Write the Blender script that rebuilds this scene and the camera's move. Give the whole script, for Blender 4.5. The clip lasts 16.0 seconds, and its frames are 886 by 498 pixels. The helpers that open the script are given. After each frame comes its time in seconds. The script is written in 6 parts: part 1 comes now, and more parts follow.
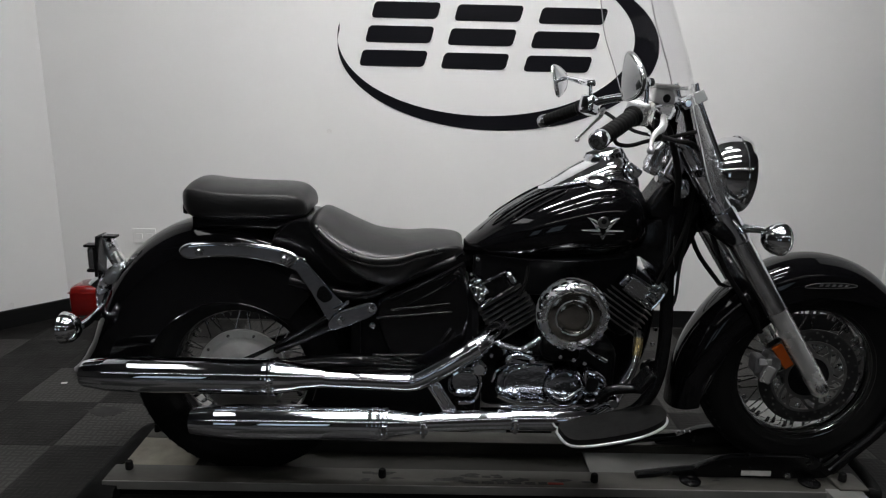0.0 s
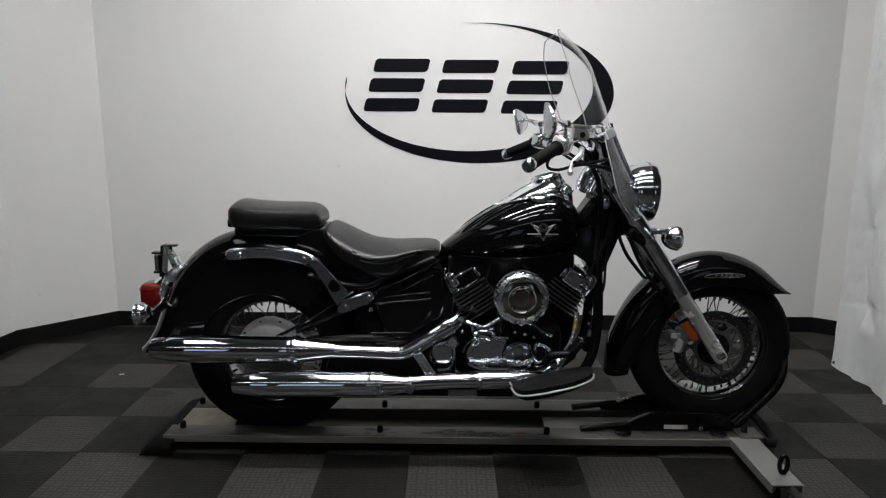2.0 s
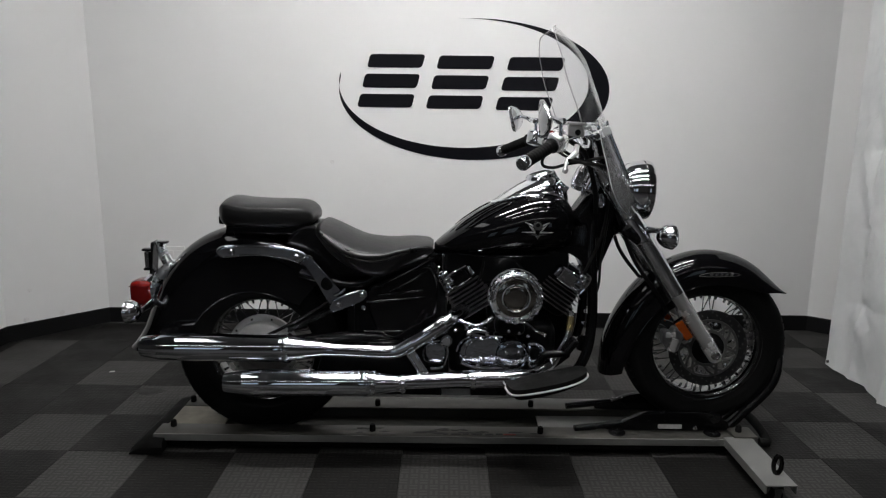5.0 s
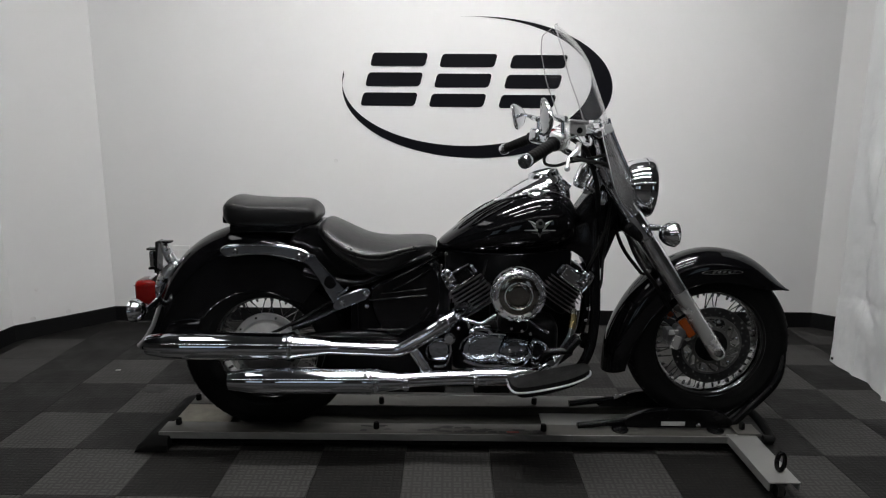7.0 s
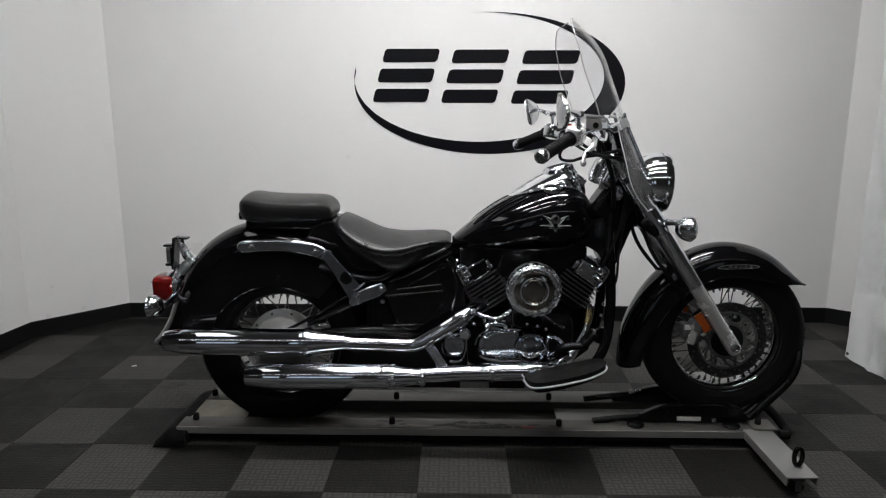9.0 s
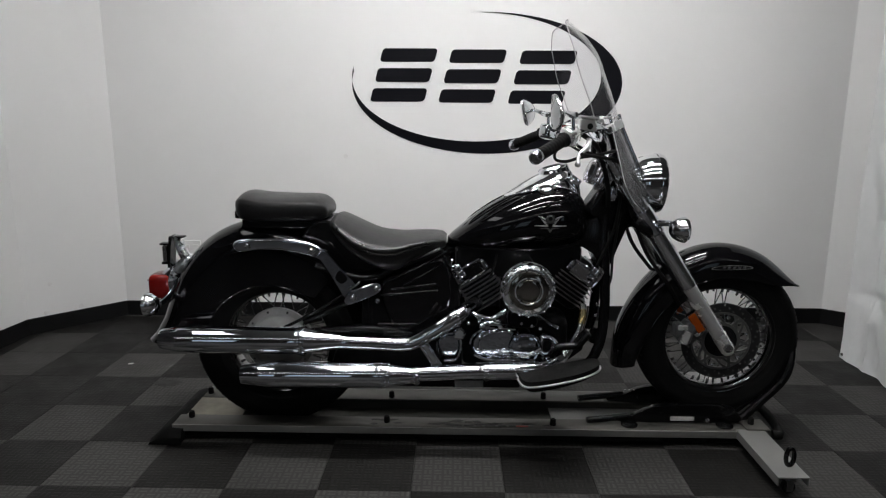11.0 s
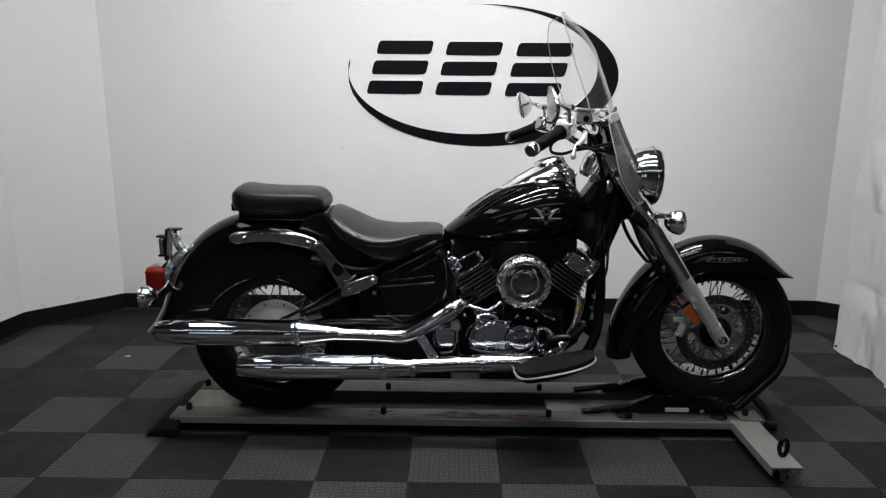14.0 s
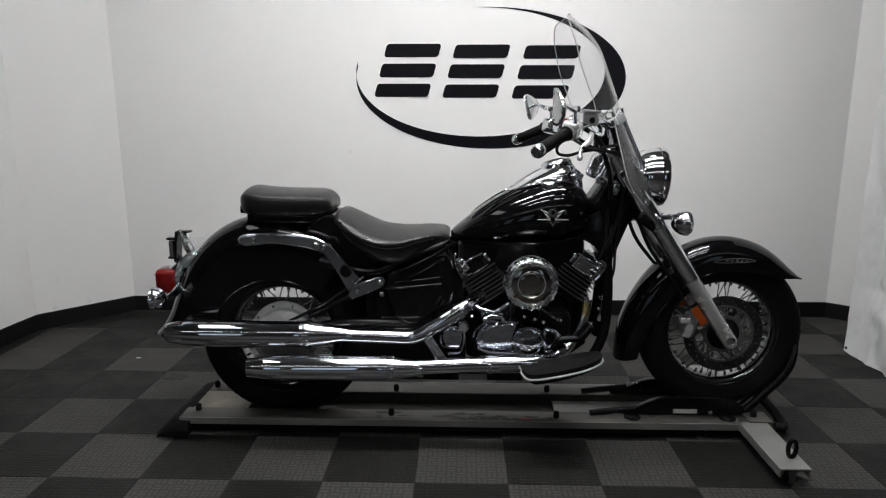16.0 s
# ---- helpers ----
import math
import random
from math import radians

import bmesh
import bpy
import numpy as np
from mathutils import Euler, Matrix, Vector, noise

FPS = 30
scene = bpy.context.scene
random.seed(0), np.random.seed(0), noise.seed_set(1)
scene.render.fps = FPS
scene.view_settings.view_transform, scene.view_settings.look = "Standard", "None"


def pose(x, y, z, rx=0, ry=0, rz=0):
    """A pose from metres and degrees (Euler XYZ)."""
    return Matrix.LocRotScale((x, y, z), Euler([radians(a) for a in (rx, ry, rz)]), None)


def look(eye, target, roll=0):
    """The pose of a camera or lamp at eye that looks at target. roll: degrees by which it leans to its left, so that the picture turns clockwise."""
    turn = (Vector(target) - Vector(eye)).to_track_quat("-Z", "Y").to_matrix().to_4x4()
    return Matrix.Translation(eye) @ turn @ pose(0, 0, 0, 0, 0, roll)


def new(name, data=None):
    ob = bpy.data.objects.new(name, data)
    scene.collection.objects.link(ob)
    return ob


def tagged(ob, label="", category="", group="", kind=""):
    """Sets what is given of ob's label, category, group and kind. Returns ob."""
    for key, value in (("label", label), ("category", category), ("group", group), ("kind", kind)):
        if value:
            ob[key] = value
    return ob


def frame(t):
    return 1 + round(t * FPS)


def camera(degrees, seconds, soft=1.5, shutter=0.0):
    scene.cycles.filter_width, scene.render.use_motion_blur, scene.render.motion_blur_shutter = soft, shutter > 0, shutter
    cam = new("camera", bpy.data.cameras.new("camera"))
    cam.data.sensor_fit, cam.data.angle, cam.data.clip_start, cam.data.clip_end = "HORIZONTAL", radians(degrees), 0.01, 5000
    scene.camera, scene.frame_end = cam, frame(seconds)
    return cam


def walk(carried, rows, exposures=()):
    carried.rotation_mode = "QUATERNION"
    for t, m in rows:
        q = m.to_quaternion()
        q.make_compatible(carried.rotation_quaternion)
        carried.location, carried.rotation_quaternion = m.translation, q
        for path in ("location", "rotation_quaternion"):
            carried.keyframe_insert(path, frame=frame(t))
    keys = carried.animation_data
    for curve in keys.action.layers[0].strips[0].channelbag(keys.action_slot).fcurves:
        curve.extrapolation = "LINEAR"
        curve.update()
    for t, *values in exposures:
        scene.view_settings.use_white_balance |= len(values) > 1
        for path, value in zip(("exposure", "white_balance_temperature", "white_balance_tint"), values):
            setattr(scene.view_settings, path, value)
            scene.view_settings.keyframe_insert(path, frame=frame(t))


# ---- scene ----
cam = camera(67.2, 16.0, soft=1.2)
PATH = [
    (0, (0.544, -1.815, 1.18), (0.565, 0.127, 0.704), 1.3),
    (0.5, (0.712, -2.05, 1.162), (0.633, -0.106, 0.7), 0.4),
    (1, (0.741, -2.207, 1.185), (0.634, -0.248, 0.796), -0.5),
    (1.5, (0.658, -2.361, 1.186), (0.585, -0.402, 0.786), -0.3),
    (2, (0.65, -2.397, 1.195), (0.634, -0.431, 0.826), 0.3),
    (2.5, (0.666, -2.395, 1.204), (0.664, -0.425, 0.856), 0.6),
    (3, (0.674, -2.392, 1.2), (0.666, -0.426, 0.835), 0.1),
    (3.5, (0.666, -2.38, 1.199), (0.661, -0.417, 0.816), 1.0),
    (4, (0.652, -2.372, 1.199), (0.653, -0.408, 0.819), 1.0),
    (6.5, (0.662, -2.38, 1.198), (0.649, -0.417, 0.812), 0.1),
    (7, (0.663, -2.381, 1.202), (0.647, -0.419, 0.814), 0.3),
    (7.5, (0.659, -2.382, 1.199), (0.647, -0.421, 0.808), 0.6),
    (8, (0.654, -2.384, 1.199), (0.639, -0.423, 0.806), 0.5),
    (8.5, (0.647, -2.389, 1.2), (0.62, -0.43, 0.799), 0.1),
    (9, (0.636, -2.386, 1.199), (0.597, -0.426, 0.801), 0.0),
    (11.5, (0.653, -2.398, 1.205), (0.617, -0.439, 0.8), 0.3),
    (12, (0.648, -2.401, 1.203), (0.616, -0.444, 0.795), 0.2),
    (12.5, (0.654, -2.406, 1.203), (0.616, -0.449, 0.793), 0.4),
    (13, (0.658, -2.407, 1.202), (0.624, -0.452, 0.781), 0.4),
    (13.5, (0.659, -2.406, 1.2), (0.625, -0.451, 0.777), 0.4),
    (14, (0.654, -2.402, 1.203), (0.626, -0.447, 0.781), 0.3),
    (14.5, (0.653, -2.403, 1.2), (0.622, -0.446, 0.788), 0.1),
    (15, (0.659, -2.409, 1.2), (0.611, -0.453, 0.786), 0.0),
    (15.5, (0.656, -2.412, 1.198), (0.601, -0.458, 0.779), -0.2),
    (16, (0.661, -2.413, 1.2), (0.606, -0.457, 0.787), 0.0),
]
walk(cam, [(t, look(eye, target, roll)) for t, eye, target, roll in PATH], [(0.0, -0.12), (0.5, -0.03), (1.0, 0.05), (1.5, 0.0), (2.3, -0.13), (3.5, -0.19), (4.2, -0.19), (6.5, -0.05), (9.2, -0.03), (11.3, -0.06), (12.5, 0.02), (14.0, 0.08), (16.0, 0.05)])

# ---- world and exposure ----
world = bpy.data.worlds.new("world")
scene.world = world
world.use_nodes = True
world.node_tree.nodes["Background"].inputs[0].default_value = (0.02, 0.02, 0.02, 1)
world.node_tree.nodes["Background"].inputs[1].default_value = 0.3

LIFT_Z = 0.065
BIKE_Y = 0.045
TILE = 0.3048
TILE_X, TILE_Y = -0.706, 0.172
WALL_Y = 1.430
WALL_TURN = -0.006


def wall_y(x):
    """The back wall runs very slightly askew to the tiles."""
    return WALL_Y + WALL_TURN * (x + 1.345)


CEILING = 3.1


# ---- materials ----
def material(name, color, rough=0.5, metal=0.0, coat=0.0, spots=0.0, spot_scale=8.0, grain=0.0, grain_scale=200.0,
             rough_var=0.0, transmission=0.0, ior=1.45, emission=0.0, per_object=0.0, stretch=(1, 1, 1), spec=0.5):
    """A principled surface with stains at one scale and grain at another."""
    m = bpy.data.materials.new(name)
    m.use_nodes = True
    nodes, links = m.node_tree.nodes, m.node_tree.links
    b = nodes["Principled BSDF"]
    b.inputs["Base Color"].default_value = (*color, 1)
    b.inputs["Roughness"].default_value = rough
    b.inputs["Metallic"].default_value = metal
    b.inputs["Coat Weight"].default_value = coat
    b.inputs["Coat Roughness"].default_value = 0.03
    b.inputs["Transmission Weight"].default_value = transmission
    b.inputs["IOR"].default_value = ior
    b.inputs["Specular IOR Level"].default_value = spec
    if emission:
        b.inputs["Emission Color"].default_value = (*color, 1)
        b.inputs["Emission Strength"].default_value = emission
    coords = nodes.new("ShaderNodeTexCoord")
    mapping = nodes.new("ShaderNodeMapping")
    mapping.inputs["Scale"].default_value = stretch
    links.new(coords.outputs["Object"], mapping.inputs["Vector"])
    if spots or rough_var:
        n = nodes.new("ShaderNodeTexNoise")
        n.inputs["Scale"].default_value = spot_scale
        n.inputs["Detail"].default_value = 6
        n.inputs["Roughness"].default_value = 0.65
        links.new(mapping.outputs[0], n.inputs["Vector"])
    if spots or per_object:
        hsv = nodes.new("ShaderNodeHueSaturation")
        hsv.inputs["Color"].default_value = (*color, 1)
        links.new(hsv.outputs[0], b.inputs["Base Color"])
        value = None
        if spots:
            r = nodes.new("ShaderNodeMapRange")
            r.inputs["From Min"].default_value, r.inputs["From Max"].default_value = 0.3, 0.7
            r.inputs["To Min"].default_value, r.inputs["To Max"].default_value = 1 - spots, 1 + spots
            links.new(n.outputs["Fac"], r.inputs["Value"])
            value = r.outputs[0]
        if per_object:
            info = nodes.new("ShaderNodeObjectInfo")
            r2 = nodes.new("ShaderNodeMapRange")
            r2.inputs["To Min"].default_value, r2.inputs["To Max"].default_value = 1 - per_object, 1 + per_object
            links.new(info.outputs["Random"], r2.inputs["Value"])
            if value is None:
                value = r2.outputs[0]
            else:
                times = nodes.new("ShaderNodeMath")
                times.operation = "MULTIPLY"
                links.new(value, times.inputs[0])
                links.new(r2.outputs[0], times.inputs[1])
                value = times.outputs[0]
        links.new(value, hsv.inputs["Value"])
    if rough_var:
        r3 = nodes.new("ShaderNodeMapRange")
        r3.inputs["From Min"].default_value, r3.inputs["From Max"].default_value = 0.3, 0.7
        r3.inputs["To Min"].default_value = max(0.01, rough - rough_var)
        r3.inputs["To Max"].default_value = rough + rough_var
        links.new(n.outputs["Fac"], r3.inputs["Value"])
        links.new(r3.outputs[0], b.inputs["Roughness"])
    if grain:
        g = nodes.new("ShaderNodeTexNoise")
        g.inputs["Scale"].default_value = grain_scale
        g.inputs["Detail"].default_value = 4
        links.new(mapping.outputs[0], g.inputs["Vector"])
        bump = nodes.new("ShaderNodeBump")
        bump.inputs["Strength"].default_value = grain
        bump.inputs["Distance"].default_value = 0.002
        links.new(g.outputs["Fac"], bump.inputs["Height"])
        links.new(bump.outputs[0], b.inputs["Normal"])
    return m


def tread_material(name, color):
    """Interlocking garage tile: plastic with small raised bars that alternate in direction, coloured paler than the
    gaps.
    """
    m = material(name, color, rough=0.55, spots=0.16, spot_scale=5.0, rough_var=0.1, per_object=0.07, spec=0.22)
    nodes, links = m.node_tree.nodes, m.node_tree.links
    b = nodes["Principled BSDF"]
    coords = nodes.new("ShaderNodeTexCoord")
    split = nodes.new("ShaderNodeSeparateXYZ")
    links.new(coords.outputs["Object"], split.inputs[0])

    def calc(op, a, c=0.0, d=0.0):
        n = nodes.new("ShaderNodeMath")
        n.operation = op
        for k, v in enumerate((a, c, d)):
            if isinstance(v, (int, float)):
                n.inputs[k].default_value = v
            else:
                links.new(v, n.inputs[k])
        return n.outputs[0]

    pitch = TILE / 9
    cells = [calc("ADD", calc("DIVIDE", split.outputs[k], pitch), 20.5) for k in (0, 1)]
    odd = calc("MODULO", calc("ADD", calc("FLOOR", cells[0]), calc("FLOOR", cells[1])), 2.0)

    def bars(u, v):
        """Two short bars that run along u in each cell."""
        stripe = calc("ABSOLUTE", calc("SUBTRACT", calc("FRACT", calc("MULTIPLY", v, 2.0)), 0.5))
        ends = calc("ABSOLUTE", calc("SUBTRACT", calc("FRACT", u), 0.5))
        a = calc("SUBTRACT", 1.0, calc("SMOOTH_MIN", calc("MULTIPLY", calc("MAXIMUM", calc("SUBTRACT", stripe, 0.20), 0.0), 10.0), 1.0, 0.1))
        c = calc("SUBTRACT", 1.0, calc("SMOOTH_MIN", calc("MULTIPLY", calc("MAXIMUM", calc("SUBTRACT", ends, 0.34), 0.0), 12.0), 1.0, 0.1))
        return calc("MULTIPLY", a, c)

    along, across = bars(cells[0], cells[1]), bars(cells[1], cells[0])
    height = calc("ADD", calc("MULTIPLY", along, odd), calc("MULTIPLY", across, calc("SUBTRACT", 1.0, odd)))
    bump = nodes.new("ShaderNodeBump")
    bump.inputs["Strength"].default_value = 0.5
    bump.inputs["Distance"].default_value = 0.0007
    links.new(height, bump.inputs["Height"])
    links.new(bump.outputs[0], b.inputs["Normal"])
    # the light the bars catch is painted in: tops paler, gaps darker
    before = b.inputs["Base Color"].links[0].from_socket
    bar_tone = nodes.new("ShaderNodeHueSaturation")
    links.new(before, bar_tone.inputs["Color"])
    links.new(calc("ADD", calc("MULTIPLY", height, 0.50), 0.81), bar_tone.inputs["Value"])
    links.new(bar_tone.outputs[0], b.inputs["Base Color"])
    return m


WALL_PAINT = material("wall_paint", (0.74, 0.738, 0.732), 0.55, spots=0.02, spot_scale=1.6, grain=0.12, grain_scale=160)
CEILING_PAINT = material("ceiling_paint", (0.16, 0.16, 0.16), 0.9, spots=0.03, spot_scale=3)
BASE_VINYL = material("base_vinyl", (0.0045, 0.0045, 0.0048), 0.45, spec=0.25, spots=0.2, spot_scale=6, rough_var=0.1)
TILE_DARK = tread_material("tile_dark", (0.0068, 0.0064, 0.0059))
TILE_LIGHT = tread_material("tile_light", (0.0325, 0.0315, 0.030))
LOGO_BLACK = material("vinyl_black", (0.004, 0.004, 0.006), 0.4, spots=0.1, spot_scale=4, spec=0.15)
TARP_WHITE = material("tarp_white", (0.62, 0.63, 0.63), 0.5, spots=0.05, spot_scale=5, grain=0.2, grain_scale=60)
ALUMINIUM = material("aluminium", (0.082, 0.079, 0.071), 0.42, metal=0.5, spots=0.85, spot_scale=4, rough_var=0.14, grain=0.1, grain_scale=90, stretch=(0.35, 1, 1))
STEEL_BLACK = material("powder_coat_black", (0.003, 0.003, 0.0033), 0.22, spec=0.32, spots=0.2, spot_scale=20, rough_var=0.1, grain=0.1, grain_scale=300)
CHROME = material("chrome", (0.78, 0.80, 0.84), 0.025, metal=1.0, spots=0.03, spot_scale=12, rough_var=0.01)
CHROME_DULL = material("chrome_dull", (0.5, 0.5, 0.5), 0.22, metal=1.0, spots=0.15, spot_scale=25, rough_var=0.08)
SATIN_ALLOY = material("satin_alloy", (0.82, 0.82, 0.815), 0.27, metal=0.72, spots=0.04, spot_scale=10, rough_var=0.03)
PAINT_BLACK = material("gloss_black_paint", (0.0028, 0.0028, 0.0033), 0.035, spots=0.1, spot_scale=6, rough_var=0.012)
FRAME_BLACK = material("frame_black", (0.005, 0.005, 0.0054), 0.2, spec=0.35, spots=0.2, spot_scale=15, rough_var=0.08)
ENGINE_BLACK = material("engine_black", (0.0065, 0.0065, 0.007), 0.4, spec=0.10, spots=0.2, spot_scale=20, rough_var=0.1, grain=0.1, grain_scale=300)
FIN_EDGE = material("fin_alloy", (0.10, 0.10, 0.098), 0.35, metal=0.6, spots=0.2, spot_scale=30)
RUBBER = material("rubber", (0.006, 0.006, 0.006), 0.7, spec=0.14, spots=0.25, spot_scale=14, rough_var=0.12, grain=0.2, grain_scale=250)
VINYL = material("seat_vinyl", (0.009, 0.009, 0.0092), 0.36, spec=0.5, spots=0.15, spot_scale=9, rough_var=0.06, grain=0.35, grain_scale=300)
RED_LENS = material("red_lens", (0.15, 0.006, 0.005), 0.12, coat=0.6, spots=0.1, spot_scale=30)
AMBER_LENS = material("amber_lens", (0.30, 0.055, 0.005), 0.15, coat=0.5, spots=0.1, spot_scale=40)
CLEAR_LENS = material("clear_lens", (0.85, 0.87, 0.88), 0.03, transmission=1.0, ior=1.45)
def sheet_plastic(name, tint, haze):
    """A clear acrylic sheet: light passes straight on, a little is mirrored, most at a glancing view."""
    m = bpy.data.materials.new(name)
    m.use_nodes = True
    nodes, links = m.node_tree.nodes, m.node_tree.links
    b = nodes["Principled BSDF"]
    b.inputs["Base Color"].default_value = (0.5, 0.5, 0.5, 1)
    b.inputs["Metallic"].default_value = 1.0
    b.inputs["Base Color"].default_value = (0.9, 0.9, 0.9, 1)
    b.inputs["Roughness"].default_value = 0.04
    clear = nodes.new("ShaderNodeBsdfTransparent")
    clear.inputs[0].default_value = (*tint, 1)
    film = nodes.new("ShaderNodeBsdfDiffuse")
    film.inputs[0].default_value = (0.25, 0.25, 0.25, 1)
    hazed = nodes.new("ShaderNodeMixShader")
    hazed.inputs[0].default_value = haze
    facing = nodes.new("ShaderNodeLayerWeight")
    gloss = nodes.new("ShaderNodeMapRange")
    gloss.interpolation_type = "SMOOTHERSTEP"
    gloss.inputs["From Min"].default_value, gloss.inputs["From Max"].default_value = 0.62, 1.0
    gloss.inputs["To Min"].default_value, gloss.inputs["To Max"].default_value = 0.02, 0.5
    links.new(facing.outputs["Facing"], gloss.inputs["Value"])
    mix = nodes.new("ShaderNodeMixShader")
    links.new(clear.outputs[0], hazed.inputs[1])
    links.new(film.outputs[0], hazed.inputs[2])
    links.new(gloss.outputs[0], mix.inputs[0])
    links.new(hazed.outputs[0], mix.inputs[1])
    links.new(b.outputs[0], mix.inputs[2])
    links.new(mix.outputs[0], nodes["Material Output"].inputs["Surface"])
    return m


SHIELD_CLEAR = sheet_plastic("shield_clear", (0.965, 0.965, 0.97), 0.0)
# the lower sheet is greyer and less clear than the upper one
SHIELD_GREY = sheet_plastic("shield_grey", (0.64, 0.64, 0.65), 0.22)
RIM_CHROME = material("rim_chrome", (0.31, 0.31, 0.31), 0.11, metal=1.0, spots=0.2, spot_scale=25, rough_var=0.08)
DISC_STEEL = material("disc_steel", (0.022, 0.022, 0.0225), 0.45, metal=0.3, spots=0.2, spot_scale=30)
CARRIER_GREY = material("carrier_grey", (0.10, 0.10, 0.098), 0.45, metal=0.3, spots=0.2, spot_scale=30)
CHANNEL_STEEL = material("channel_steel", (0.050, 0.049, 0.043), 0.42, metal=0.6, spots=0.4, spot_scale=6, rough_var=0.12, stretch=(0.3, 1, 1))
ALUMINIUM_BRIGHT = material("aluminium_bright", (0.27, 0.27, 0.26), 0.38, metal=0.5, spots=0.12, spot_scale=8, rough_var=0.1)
ALUMINIUM_WORN = material("aluminium_worn", (0.30, 0.28, 0.23), 0.5, metal=0.4, spots=0.35, spot_scale=9, rough_var=0.12, grain=0.1, grain_scale=120)
SHIELD_EDGE = material("shield_edge", (0.36, 0.36, 0.36), 0.2, spots=0.1, spot_scale=30)
SCUFF_GREY = material("scuff_grey", (0.69, 0.683, 0.675), 0.6, spots=0.1, spot_scale=60)
MIRROR_GLASS = material("mirror_glass", (0.46, 0.47, 0.48), 0.01, metal=1.0)
GOLD_HEAT = material("heat_tinted_chrome", (0.70, 0.56, 0.28), 0.18, metal=0.9, spots=0.3, spot_scale=30)
STICKER_WHITE = material("sticker_white", (0.55, 0.54, 0.52), 0.5, spots=0.2, spot_scale=60)
SILVER_BADGE = material("silver_badge", (0.55, 0.56, 0.57), 0.25, metal=0.9, spots=0.2, spot_scale=120)
RED_PRINT = material("red_print", (0.3, 0.03, 0.02), 0.5)
DARK_PRINT = material("dark_print", (0.035, 0.034, 0.032), 0.6, spots=0.6, spot_scale=60)
LAMP_GLOW = material("lamp_panel", (0.992, 0.985, 0.985), 0.5, emission=46.0)
LAMP_GLOW_NEAR = material("lamp_panel_bright", (0.992, 0.985, 0.985), 0.5, emission=122.0)
SOFT_GLOW = material("soft_panel", (0.992, 0.985, 0.985), 0.5, emission=2.8)
HALL_GLOW = material("hall_lamp_panel", (1.0, 0.98, 0.97), 0.5, emission=9.5)
SKY_PANE = material("daylight_pane", (0.72, 0.86, 1.0), 0.5, emission=0.42)
FLOOR_STAIN = material("floor_stain", (0.012, 0.0115, 0.011), 0.5, spots=0.4, spot_scale=30, rough_var=0.1, spec=0.25)
CONCRETE = material("concrete", (0.038, 0.037, 0.037), 0.6, spots=0.15, spot_scale=2.5, rough_var=0.1, grain=0.2, grain_scale=90)
HALL_PAINT = material("hall_paint", (0.05, 0.048, 0.045), 0.7, spots=0.05, spot_scale=2)
CAST_ALLOY = material("cast_alloy", (0.30, 0.30, 0.295), 0.5, metal=0.35, spots=0.15, spot_scale=20, rough_var=0.1)
SMOKED_CHROME = material("smoked_chrome", (0.34, 0.32, 0.29), 0.12, metal=1.0, spots=0.15, spot_scale=14, rough_var=0.05)
PIPING = material("seat_piping", (0.009, 0.009, 0.0092), 0.30, spec=0.5, spots=0.1, spot_scale=20, rough_var=0.06, grain=0.25, grain_scale=380)
BRIGHT_TRIM = material("bright_trim", (0.7, 0.7, 0.7), 0.3, metal=0.6, spots=0.1, spot_scale=30)
CALIPER_GREY = material("caliper_grey", (0.16, 0.16, 0.165), 0.35, metal=0.6, spots=0.3, spot_scale=40)
SPOKE_CHROME = material("spoke_chrome", (0.30, 0.30, 0.30), 0.22, metal=0.95, spots=0.1, spot_scale=40)
POLISHED = material("polished_chrome", (0.78, 0.79, 0.81), 0.045, metal=1.0, spots=0.08, spot_scale=20, rough_var=0.05)
CONSOLE_CHROME = material("console_chrome", (0.78, 0.79, 0.81), 0.05, metal=1.0, spots=0.05, spot_scale=20, grain=0.25, grain_scale=22)
CAST_CHROME = material("cast_chrome", (0.42, 0.44, 0.48), 0.07, metal=1.0, spots=0.12, spot_scale=25, rough_var=0.04, grain=0.8, grain_scale=30)
RIM_CAST = material("notched_chrome", (0.88, 0.90, 0.92), 0.27, metal=1.0, spots=0.1, spot_scale=30, rough_var=0.08, grain=0.7, grain_scale=40)
SOFT_CHROME = material("soft_chrome", (0.82, 0.83, 0.85), 0.20, metal=1.0, spots=0.06, spot_scale=20, rough_var=0.06)
WHITE_METAL = material("white_enamel", (0.7, 0.7, 0.69), 0.4, spots=0.03)


